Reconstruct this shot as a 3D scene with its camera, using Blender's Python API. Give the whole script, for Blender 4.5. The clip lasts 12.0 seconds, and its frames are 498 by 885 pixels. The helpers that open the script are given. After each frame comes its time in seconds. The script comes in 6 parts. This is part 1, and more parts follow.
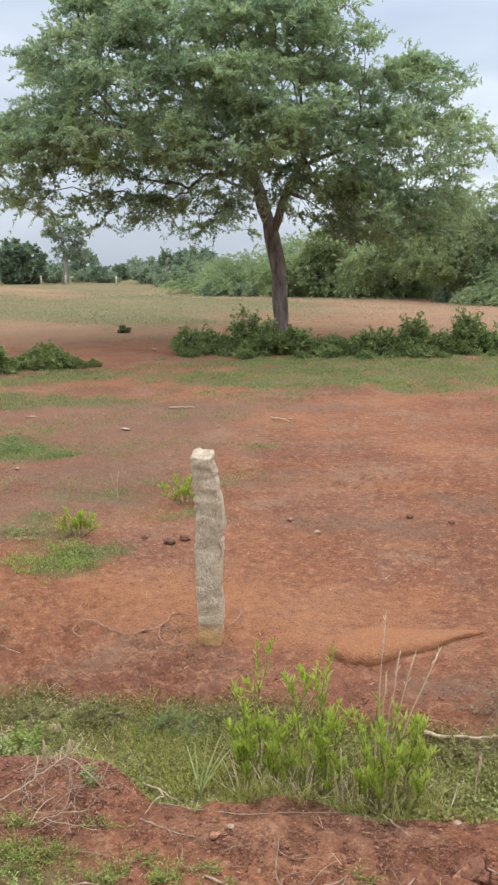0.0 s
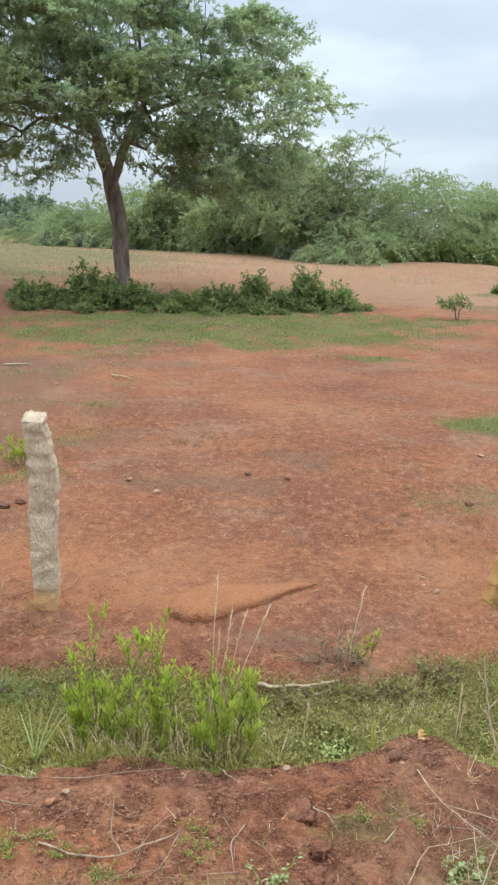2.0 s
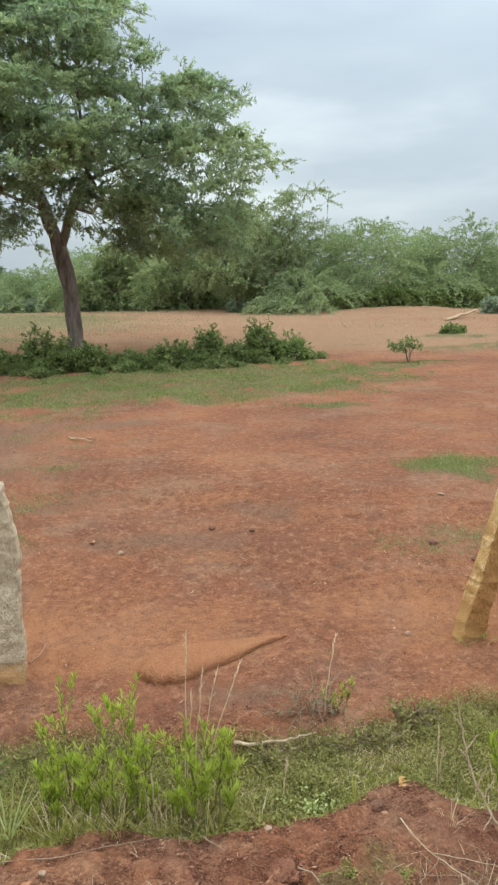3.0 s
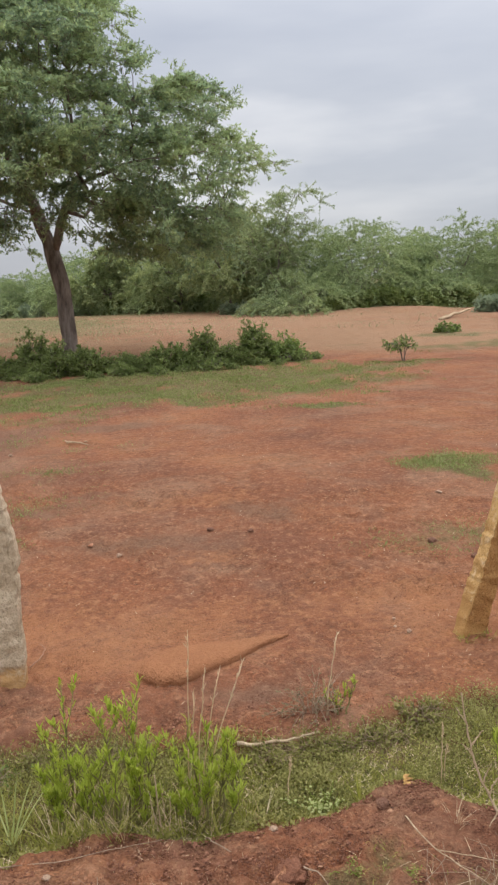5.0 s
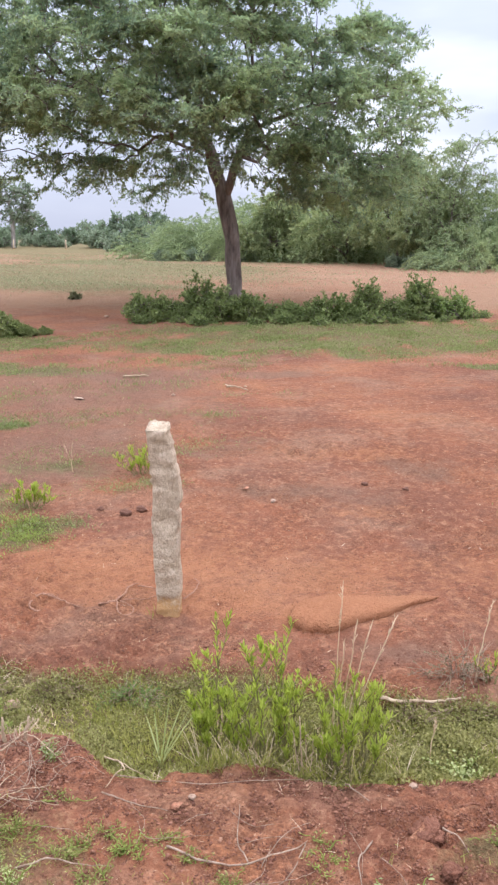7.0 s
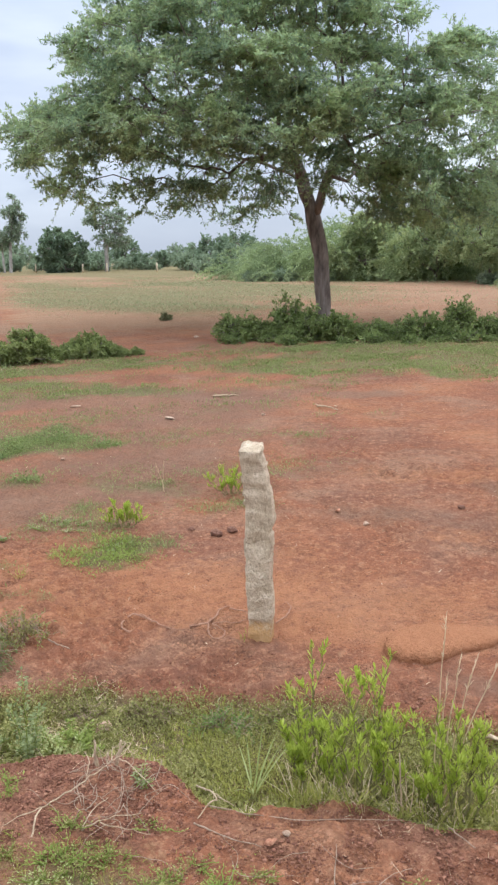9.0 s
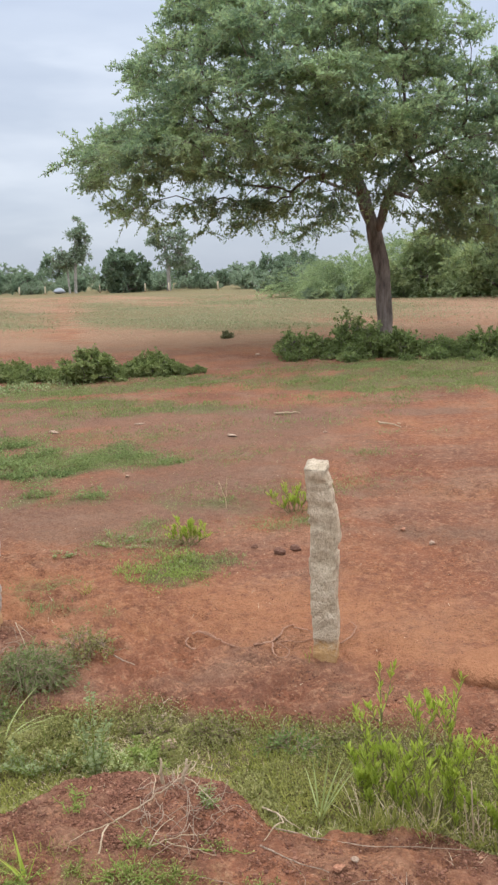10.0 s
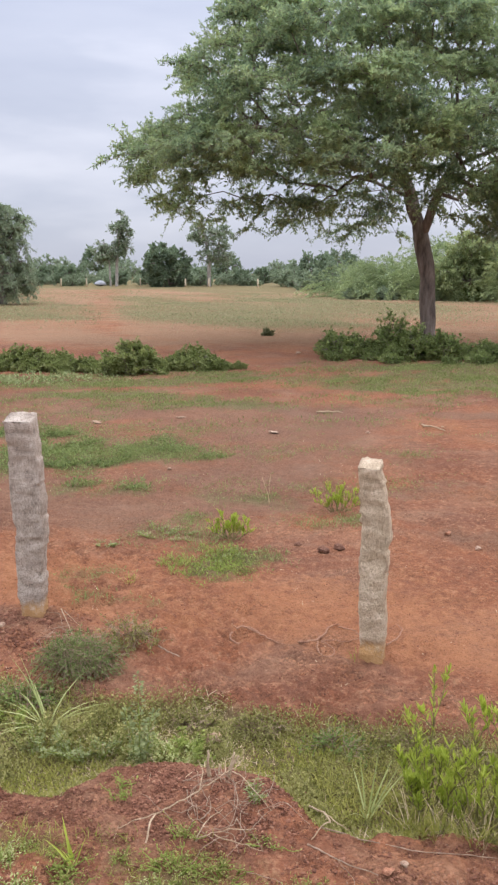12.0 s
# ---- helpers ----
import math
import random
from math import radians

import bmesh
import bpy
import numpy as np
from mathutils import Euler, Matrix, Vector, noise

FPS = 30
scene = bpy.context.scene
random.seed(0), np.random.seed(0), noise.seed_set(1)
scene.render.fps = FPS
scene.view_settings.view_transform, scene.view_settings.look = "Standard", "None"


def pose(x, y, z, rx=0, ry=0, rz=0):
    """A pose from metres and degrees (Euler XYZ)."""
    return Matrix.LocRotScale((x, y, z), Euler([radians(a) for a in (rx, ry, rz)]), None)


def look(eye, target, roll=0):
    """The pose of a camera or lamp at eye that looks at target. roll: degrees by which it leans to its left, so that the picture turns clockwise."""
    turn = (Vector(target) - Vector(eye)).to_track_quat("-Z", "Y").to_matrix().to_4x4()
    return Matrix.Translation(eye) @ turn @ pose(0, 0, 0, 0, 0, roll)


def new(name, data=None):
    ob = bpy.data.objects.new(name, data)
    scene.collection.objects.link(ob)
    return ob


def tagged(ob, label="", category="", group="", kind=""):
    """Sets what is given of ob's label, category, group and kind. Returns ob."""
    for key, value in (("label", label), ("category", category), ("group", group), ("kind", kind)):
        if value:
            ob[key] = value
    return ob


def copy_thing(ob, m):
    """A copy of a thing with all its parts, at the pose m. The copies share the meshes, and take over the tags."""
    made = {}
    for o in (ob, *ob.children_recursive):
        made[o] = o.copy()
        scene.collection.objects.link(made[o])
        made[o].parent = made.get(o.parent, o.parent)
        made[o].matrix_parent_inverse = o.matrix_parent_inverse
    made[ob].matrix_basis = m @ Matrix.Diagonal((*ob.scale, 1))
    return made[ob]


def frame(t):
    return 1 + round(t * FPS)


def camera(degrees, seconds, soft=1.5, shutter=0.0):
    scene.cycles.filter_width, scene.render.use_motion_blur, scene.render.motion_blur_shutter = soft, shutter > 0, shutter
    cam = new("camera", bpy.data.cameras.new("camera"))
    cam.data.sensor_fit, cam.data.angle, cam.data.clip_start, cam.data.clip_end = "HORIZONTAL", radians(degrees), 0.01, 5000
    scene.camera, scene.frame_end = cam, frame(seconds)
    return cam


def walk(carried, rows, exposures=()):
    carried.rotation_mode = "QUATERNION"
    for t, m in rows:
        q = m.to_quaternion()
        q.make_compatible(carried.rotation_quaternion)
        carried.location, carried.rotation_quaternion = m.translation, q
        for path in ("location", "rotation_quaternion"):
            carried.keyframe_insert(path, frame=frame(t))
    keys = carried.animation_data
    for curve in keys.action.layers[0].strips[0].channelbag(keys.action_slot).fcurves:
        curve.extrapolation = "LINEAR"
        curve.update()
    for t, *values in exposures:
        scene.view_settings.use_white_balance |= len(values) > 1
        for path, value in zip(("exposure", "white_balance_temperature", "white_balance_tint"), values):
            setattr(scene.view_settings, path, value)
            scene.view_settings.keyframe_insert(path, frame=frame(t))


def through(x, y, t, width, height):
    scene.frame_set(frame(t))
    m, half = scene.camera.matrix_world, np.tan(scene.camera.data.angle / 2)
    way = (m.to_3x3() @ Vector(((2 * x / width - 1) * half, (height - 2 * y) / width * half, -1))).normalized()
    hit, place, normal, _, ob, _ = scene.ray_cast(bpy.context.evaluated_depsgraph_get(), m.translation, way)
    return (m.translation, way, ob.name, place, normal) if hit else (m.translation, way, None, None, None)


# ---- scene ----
cam = camera(33.6, 12.0, 2.4)

EXPOSURES = [(0, 0.27, 5990, 8), (0.5, 0.53, 5800, 12), (1.0, 0.42, 5780, 18), (1.5, 0.43, 5860, 9), (2.0, 0.34, 5910, 4), (2.5, 0.25, 5970, 1), (3.0, 0.18, 6100, 1), (5.0, 0.0, 6500, 11), (5.5, 0.15, 6300, 11),
             (6.0, 0.17, 6340, 12), (6.5, 0.44, 5980, 11), (7.0, 0.54, 5830, 18), (7.7, 0.54, 5800, 22), (9.5, 0.30, 5790, 7), (10.0, 0.25, 5990, 9), (11.0, 0.32, 6150, 16), (12.0, 0.25, 6120, 16)]
PATH = [
    (0, (0.626, 0.02, 2.223), (0.301, 1.95, 1.812), -0.3),
    (0.5, (0.686, -0.004, 2.243), (0.434, 1.922, 1.766), 0.2),
    (1, (0.677, 0.009, 2.245), (0.629, 1.93, 1.691), 1.4),
    (1.5, (0.681, 0.035, 2.246), (0.716, 1.959, 1.698), 1.9),
    (2, (0.681, 0.03, 2.262), (0.731, 1.963, 1.749), 1.7),
    (2.5, (0.697, 0.017, 2.272), (0.787, 1.964, 1.823), 0.8),
    (3, (0.705, 0.017, 2.278), (0.846, 1.974, 1.887), -1.6),
    (3.2, (0.707, 0.017, 2.282), (0.879, 1.975, 1.914), -2.5),
    (5, (0.691, 0.032, 2.258), (0.843, 1.989, 1.872), -2.4),
    (5.5, (0.667, 0.03, 2.267), (0.789, 1.979, 1.837), -1.6),
    (6, (0.631, 0.027, 2.274), (0.642, 1.983, 1.857), -0.3),
    (6.5, (0.62, 0.034, 2.256), (0.471, 1.98, 1.819), 0.5),
    (7, (0.614, 0.042, 2.25), (0.4, 1.969, 1.758), -0.2),
    (7.5, (0.604, 0.036, 2.255), (0.309, 1.943, 1.728), -0.6),
    (7.7, (0.589, 0.039, 2.257), (0.258, 1.939, 1.729), -0.6),
    (9.3, (0.535, 0.139, 2.235), (0.067, 2.035, 1.804), -1.7),
    (9.5, (0.519, 0.137, 2.234), (0.008, 2.023, 1.805), -2.0),
    (10, (0.526, 0.135, 2.24), (-0.038, 2.012, 1.841), -2.1),
    (10.5, (0.501, 0.13, 2.232), (-0.091, 2.001, 1.842), -1.6),
    (11, (0.471, 0.128, 2.234), (-0.143, 1.985, 1.815), 0.2),
    (11.5, (0.444, 0.135, 2.231), (-0.207, 1.982, 1.826), -0.5),
    (12, (0.405, 0.122, 2.219), (-0.235, 1.974, 1.817), -0.3),
]
walk(cam, [(t, look(eye, target, roll)) for t, eye, target, roll in PATH], EXPOSURES)


# ---- world and sun: a bright overcast day ----
world = bpy.data.worlds.new("sky")
scene.world = world
world.use_nodes = True
wt = world.node_tree
for n in list(wt.nodes):
    wt.nodes.remove(n)


def add(tree, kind, **inputs):
    n = tree.nodes.new(kind)
    for k, v in inputs.items():
        n.inputs[k.replace("_", " ")].default_value = v
    return n


def ramp(tree, fac, stops):
    n = tree.nodes.new("ShaderNodeValToRGB")
    while len(n.color_ramp.elements) < len(stops):
        n.color_ramp.elements.new(0.5)
    for e, (p, c) in zip(n.color_ramp.elements, stops):
        e.position, e.color = p, (*c, 1)
    tree.links.new(fac, n.inputs[0])
    return n.outputs[0]


def mix(tree, fac, a, b, mode="MIX"):
    n = tree.nodes.new("ShaderNodeMix")
    n.data_type, n.blend_type = "RGBA", mode
    for sock, v in ((n.inputs[0], fac), (n.inputs[6], a), (n.inputs[7], b)):
        if hasattr(v, "is_output"):
            tree.links.new(v, sock)
        elif isinstance(v, (int, float)):
            sock.default_value = v
        else:
            sock.default_value = (*v, 1)
    return n.outputs[2]


def calc(tree, op, a, b=0.0, clamp=False):
    n = tree.nodes.new("ShaderNodeMath")
    n.operation, n.use_clamp = op, clamp
    for sock, v in ((n.inputs[0], a), (n.inputs[1], b)):
        if hasattr(v, "is_output"):
            tree.links.new(v, sock)
        else:
            sock.default_value = v
    return n.outputs[0]


SUN_UP, SUN_TURN = radians(50), radians(18)
coord = wt.nodes.new("ShaderNodeTexCoord")
sky = wt.nodes.new("ShaderNodeTexSky")
sky.sky_type, sky.sun_disc, sky.sun_elevation, sky.sun_rotation = "NISHITA", False, SUN_UP, SUN_TURN
stretch = add(wt, "ShaderNodeMapping", Scale=(1.6, 1.6, 6.5), Rotation=(0.05, 0.08, 0.3))
wt.links.new(coord.outputs["Generated"], stretch.inputs[0])
clouds = add(wt, "ShaderNodeTexNoise", Scale=1.2, Detail=5.0, Roughness=0.5)
wt.links.new(stretch.outputs[0], clouds.inputs["Vector"])
cloud = ramp(wt, clouds.outputs["Fac"], [(0.30, (0.56, 0.605, 0.70)), (0.5, (0.70, 0.737, 0.81)), (0.66, (0.985, 0.998, 1.03))])
axes = wt.nodes.new("ShaderNodeSeparateXYZ")
wt.links.new(coord.outputs["Generated"], axes.inputs[0])
rise = calc(wt, "MAXIMUM", axes.outputs[2], 0.0)
lift = calc(wt, "ADD", calc(wt, "MULTIPLY", calc(wt, "POWER", rise, 2.0), 2.6), 0.74)
side = calc(wt, "ADD", calc(wt, "MULTIPLY", axes.outputs[0], 0.12), calc(wt, "SUBTRACT", 1.24, calc(wt, "MULTIPLY", axes.outputs[1], 0.24)))
glow = calc(wt, "MULTIPLY", lift, side)
bright = wt.nodes.new("ShaderNodeVectorMath")
bright.operation = "SCALE"
wt.links.new(cloud, bright.inputs[0])
wt.links.new(glow, bright.inputs[3])
clear = wt.nodes.new("ShaderNodeVectorMath")
clear.operation = "SCALE"
clear.inputs[3].default_value = 0.08
wt.links.new(sky.outputs[0], clear.inputs[0])
back = wt.nodes.new("ShaderNodeBackground")
wt.links.new(mix(wt, 0.88, clear.outputs[0], bright.outputs[0]), back.inputs[0])
out = wt.nodes.new("ShaderNodeOutputWorld")
wt.links.new(back.outputs[0], out.inputs[0])

sun = new("sun", bpy.data.lights.new("sun", "SUN"))
sun.data.energy, sun.data.angle, sun.data.color = 1.45, radians(36), (1.0, 0.95, 0.88)
aim = Vector((math.sin(SUN_TURN) * math.cos(SUN_UP), math.cos(SUN_TURN) * math.cos(SUN_UP), math.sin(SUN_UP)))
sun.matrix_world = look(aim * 50, (0, 0, 0))


# ---- materials ----
def material(name, rough=0.9, spec=0.25):
    m = bpy.data.materials.new(name)
    m.use_nodes = True
    t = m.node_tree
    b = t.nodes["Principled BSDF"]
    b.inputs["Roughness"].default_value = rough
    b.inputs["Specular IOR Level"].default_value = spec
    return m, t, b


def noise_at(t, scale, detail=4.0, rough=0.55, vec=None, distort=0.0):
    n = add(t, "ShaderNodeTexNoise", Scale=scale, Detail=detail, Roughness=rough, Distortion=distort)
    if vec is None:
        c = t.nodes.new("ShaderNodeTexCoord")
        vec = c.outputs["Object"]
    t.links.new(vec, n.inputs["Vector"])
    return n.outputs["Fac"]


def bump(t, b, height, strength, distance):
    n = add(t, "ShaderNodeBump", Strength=strength, Distance=distance)
    t.links.new(height, n.inputs["Height"])
    t.links.new(n.outputs[0], b.inputs["Normal"])


def leaf_material(name, dark, mid, light, through=0.35, rough=0.6, glow=(0.30, 0.42, 0.13), pale_patches=(0.9, 0.55)):
    """Leaves differ one from another, and clump from clump."""
    m, t, b = material(name, rough, 0.14)
    geo = t.nodes.new("ShaderNodeNewGeometry")
    c = ramp(t, geo.outputs["Random Per Island"], [(0.0, dark), (0.55, mid), (1.0, light)])
    patch = noise_at(t, pale_patches[0], 2.0)
    c = mix(t, calc(t, "MULTIPLY", ramp(t, patch, [(0.42, (0, 0, 0)), (0.68, (1, 1, 1))]), pale_patches[1]), c, light)
    t.links.new(c, b.inputs["Base Color"])
    tr = t.nodes.new("ShaderNodeBsdfTranslucent")
    t.links.new(mix(t, 0.35, c, glow), tr.inputs[0])
    ms = t.nodes.new("ShaderNodeMixShader")
    ms.inputs[0].default_value = through
    t.links.new(b.outputs[0], ms.inputs[1])
    t.links.new(tr.outputs[0], ms.inputs[2])
    t.links.new(ms.outputs[0], t.nodes["Material Output"].inputs[0])
    return m


def bark_material(name, dark, light, scale=6.0):
    m, t, b = material(name, 0.95, 0.1)
    c = t.nodes.new("ShaderNodeTexCoord")
    mp = add(t, "ShaderNodeMapping", Scale=(1, 1, 0.25))
    t.links.new(c.outputs["Object"], mp.inputs[0])
    f = noise_at(t, scale, 6.0, 0.65, mp.outputs[0])
    t.links.new(ramp(t, f, [(0.35, dark), (0.7, light)]), b.inputs["Base Color"])
    bump(t, b, f, 0.8, 0.04)
    return m


# neem: wide yellow-green patches put the crown's lit clumps into the leaf colour
M_LEAF_TREE = leaf_material("neem_leaf", (0.156, 0.212, 0.142), (0.250, 0.318, 0.190), (0.425, 0.480, 0.205), 0.62, 0.75, (0.34, 0.48, 0.24), (0.55, 0.85))
M_LEAF_BUSH = leaf_material("dark_leaf", (0.082, 0.108, 0.034), (0.155, 0.190, 0.058), (0.28, 0.312, 0.104), 0.38, 0.55)
M_LEAF_MID = leaf_material("mid_leaf", (0.080, 0.122, 0.030), (0.155, 0.212, 0.054), (0.27, 0.33, 0.095), 0.38, 0.55)
M_LEAF_OLIVE = leaf_material("olive_leaf", (0.12, 0.115, 0.06), (0.19, 0.18, 0.095), (0.28, 0.26, 0.14), 0.3, 0.6)
M_PASTURE = leaf_material("pasture_blade", (0.190, 0.205, 0.100), (0.275, 0.285, 0.145), (0.40, 0.385, 0.215), 0.35, 0.7, (0.32, 0.34, 0.17))
M_LEAF_THORN = leaf_material("thorn_leaf", (0.160, 0.205, 0.108), (0.262, 0.322, 0.160), (0.41, 0.465, 0.205), 0.34, 0.75, (0.34, 0.44, 0.16), (0.25, 0.8))
M_LEAF_THICKET = leaf_material("thicket_leaf", (0.180, 0.225, 0.112), (0.290, 0.340, 0.165), (0.43, 0.46, 0.215), 0.5, 0.7, (0.40, 0.46, 0.14), (0.35, 0.8))
M_LEAF_FAR = leaf_material("far_leaf", (0.170, 0.208, 0.130), (0.240, 0.285, 0.172), (0.33, 0.38, 0.23), 0.45, 0.6, (0.32, 0.42, 0.26), (0.15, 0.5))
M_LEAF_DEEP = leaf_material("deep_leaf", (0.115, 0.150, 0.095), (0.170, 0.215, 0.130), (0.25, 0.30, 0.18), 0.4, 0.6, (0.25, 0.36, 0.18))
M_LEAF_SHRUB = leaf_material("bright_leaf", (0.215, 0.280, 0.030), (0.365, 0.430, 0.052), (0.53, 0.575, 0.120), 0.56, 0.6, (0.45, 0.53, 0.06), (4.0, 0.5))
M_LEAF_WEED = leaf_material("weed_leaf", (0.120, 0.160, 0.030), (0.230, 0.275, 0.055), (0.35, 0.385, 0.10), 0.38, 0.6, (0.36, 0.42, 0.07), (3.0, 0.5))
M_LEAF_GREY = leaf_material("grey_leaf", (0.150, 0.176, 0.068), (0.245, 0.270, 0.106), (0.36, 0.38, 0.17), 0.3)
M_CREEPER = leaf_material("creeper_leaf", (0.102, 0.100, 0.029), (0.222, 0.208, 0.056), (0.42, 0.375, 0.14), 0.36, 0.65, (0.30, 0.34, 0.07), (3.0, 0.5))
M_LEAF_PALE = leaf_material("pale_leaf", (0.25, 0.28, 0.09), (0.37, 0.40, 0.145), (0.50, 0.52, 0.23), 0.35, 0.6, (0.42, 0.46, 0.12))
M_GRASS = leaf_material("grass_blade", (0.148, 0.156, 0.028), (0.282, 0.276, 0.052), (0.44, 0.39, 0.12), 0.42, 0.6, (0.38, 0.42, 0.05), (2.0, 0.5))
M_MEADOW = leaf_material("meadow_blade", (0.118, 0.145, 0.044), (0.212, 0.242, 0.078), (0.33, 0.345, 0.135), 0.4, 0.7, (0.28, 0.36, 0.07), (0.8, 0.5))
M_PASTURE_WEED = leaf_material("pasture_weed_leaf", (0.185, 0.200, 0.100), (0.240, 0.255, 0.125), (0.31, 0.32, 0.165), 0.38, 0.7, (0.28, 0.33, 0.13))
M_STRAW = leaf_material("dry_grass", (0.44, 0.30, 0.17), (0.62, 0.46, 0.28), (0.78, 0.63, 0.42), 0.25, 0.7, (0.58, 0.42, 0.25))
M_STEM = bark_material("green_stem", (0.15, 0.13, 0.05), (0.28, 0.25, 0.10), 25.0)
M_BARK = bark_material("tree_bark", (0.105, 0.084, 0.068), (0.32, 0.265, 0.220))
M_TWIG = bark_material("dry_twig", (0.24, 0.155, 0.10), (0.48, 0.35, 0.24), 25.0)
M_TWIG_PALE = bark_material("bleached_twig", (0.37, 0.26, 0.155), (0.59, 0.45, 0.29), 25.0)
M_VINE = bark_material("dry_vine", (0.27, 0.135, 0.080), (0.46, 0.27, 0.17), 25.0)
M_PALE_BARK = bark_material("pale_bark", (0.26, 0.22, 0.18), (0.50, 0.46, 0.40))


def soil_material():
    m, t, b = material("red_soil", 0.97, 0.08)
    c = t.nodes.new("ShaderNodeTexCoord").outputs["Object"]
    broad = noise_at(t, 0.55, 5.0, 0.6, c)
    middle = noise_at(t, 2.6, 8.0, 0.72, c)
    small = noise_at(t, 13.0, 6.0, 0.7, c)
    fine = noise_at(t, 46.0, 5.0, 0.75, c)
    col = ramp(t, broad, [(0.32, (0.186, 0.078, 0.045)), (0.5, (0.270, 0.108, 0.054)), (0.68, (0.340, 0.146, 0.068))])
    dust = noise_at(t, 0.9, 6.0, 0.65, c, 0.6)
    col = mix(t, calc(t, "MULTIPLY", ramp(t, dust, [(0.48, (0, 0, 0)), (0.66, (1, 1, 1))]), 0.62), col, (0.292, 0.178, 0.110))
    col = mix(t, calc(t, "MULTIPLY", ramp(t, middle, [(0.40, (1, 1, 1)), (0.54, (0, 0, 0))]), 0.38), col, (0.158, 0.076, 0.048))
    # grain tones; the relief's shading is put in too: humps pale, hollows dark
    col = mix(t, calc(t, "MULTIPLY", ramp(t, small, [(0.53, (0, 0, 0)), (0.64, (1, 1, 1))]), 0.70), col, (0.398, 0.201, 0.110))
    col = mix(t, calc(t, "MULTIPLY", ramp(t, small, [(0.36, (1, 1, 1)), (0.46, (0, 0, 0))]), 0.46), col, (0.130, 0.059, 0.035))
    col = mix(t, calc(t, "MULTIPLY", ramp(t, fine, [(0.54, (0, 0, 0)), (0.66, (1, 1, 1))]), 0.42), col, (0.414, 0.234, 0.141))
    col = mix(t, calc(t, "MULTIPLY", ramp(t, fine, [(0.34, (1, 1, 1)), (0.44, (0, 0, 0))]), 0.44), col, (0.107, 0.047, 0.030))

    # loose crumbs, each of its own shade
    wobble = t.nodes.new("ShaderNodeVectorMath")
    wobble.operation = "ADD"
    shift = add(t, "ShaderNodeTexNoise", Scale=60.0, Detail=2.0)
    t.links.new(c, shift.inputs["Vector"])
    nudge = t.nodes.new("ShaderNodeVectorMath")
    nudge.operation = "SCALE"
    nudge.inputs[3].default_value = 0.02
    t.links.new(shift.outputs["Color"], nudge.inputs[0])
    t.links.new(c, wobble.inputs[0])
    t.links.new(nudge.outputs[0], wobble.inputs[1])
    cell = add(t, "ShaderNodeTexVoronoi", Scale=70.0)
    t.links.new(wobble.outputs[0], cell.inputs["Vector"])
    each = t.nodes.new("ShaderNodeSeparateXYZ")
    t.links.new(cell.outputs["Color"], each.inputs[0])
    loose = ramp(t, noise_at(t, 2.2, 5.0, 0.7, c), [(0.40, (0.15, 0.15, 0.15)), (0.60, (1, 1, 1))])
    col = mix(t, calc(t, "MULTIPLY", loose, 0.62), col, mix(t, 1.0, col, ramp(t, each.outputs[0], [(0.0, (0.55, 0.55, 0.57)), (0.6, (1.0, 1.0, 1.0)), (1.0, (1.55, 1.5, 1.45))]), "MULTIPLY"))

    def layer(name):
        a = t.nodes.new("ShaderNodeAttribute")
        a.attribute_name = name
        return a.outputs["Fac"]

    def broken(name, scale, low, high):
        wide = calc(t, "MULTIPLY", calc(t, "SUBTRACT", noise_at(t, scale, 6.0, 0.7, c), 0.5), 1.3)
        tight = calc(t, "MULTIPLY", calc(t, "SUBTRACT", small, 0.5), 0.9)
        return ramp(t, calc(t, "ADD", layer(name), calc(t, "ADD", wide, tight)), [(low, (0, 0, 0)), (high, (1, 1, 1))])

    grain = ramp(t, fine, [(0.3, (0.55, 0.55, 0.55)), (0.7, (1.3, 1.3, 1.3))])
    col = mix(t, calc(t, "MULTIPLY", broken("sand", 5.0, 0.35, 0.9), 0.8), col, mix(t, 0.5, (0.390, 0.172, 0.080), mix(t, 1.0, (0.390, 0.172, 0.080), grain, "MULTIPLY")))
    col = mix(t, calc(t, "MULTIPLY", broken("crust", 3.0, 0.35, 0.95), 0.55), col, mix(t, 1.0, (0.205, 0.124, 0.080), grain, "MULTIPLY"))
    # dry far earth; the haze over distant soil is painted in by this paling too
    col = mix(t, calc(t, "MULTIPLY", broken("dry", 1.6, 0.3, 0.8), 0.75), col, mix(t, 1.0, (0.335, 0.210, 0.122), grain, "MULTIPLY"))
    col = mix(t, calc(t, "MULTIPLY", broken("grass", 3.5, 0.25, 0.80), 0.78), col, mix(t, 1.0, (0.150, 0.138, 0.058), grain, "MULTIPLY"))
    t.links.new(col, b.inputs["Base Color"])
    h = calc(t, "ADD", calc(t, "MULTIPLY", small, 1.2), calc(t, "MULTIPLY", fine, 0.55))
    h = calc(t, "ADD", h, calc(t, "MULTIPLY", calc(t, "SUBTRACT", 1.0, cell.outputs["Distance"]), calc(t, "MULTIPLY", loose, 0.6)))
    bump(t, b, h, 0.9, 0.04)
    return m


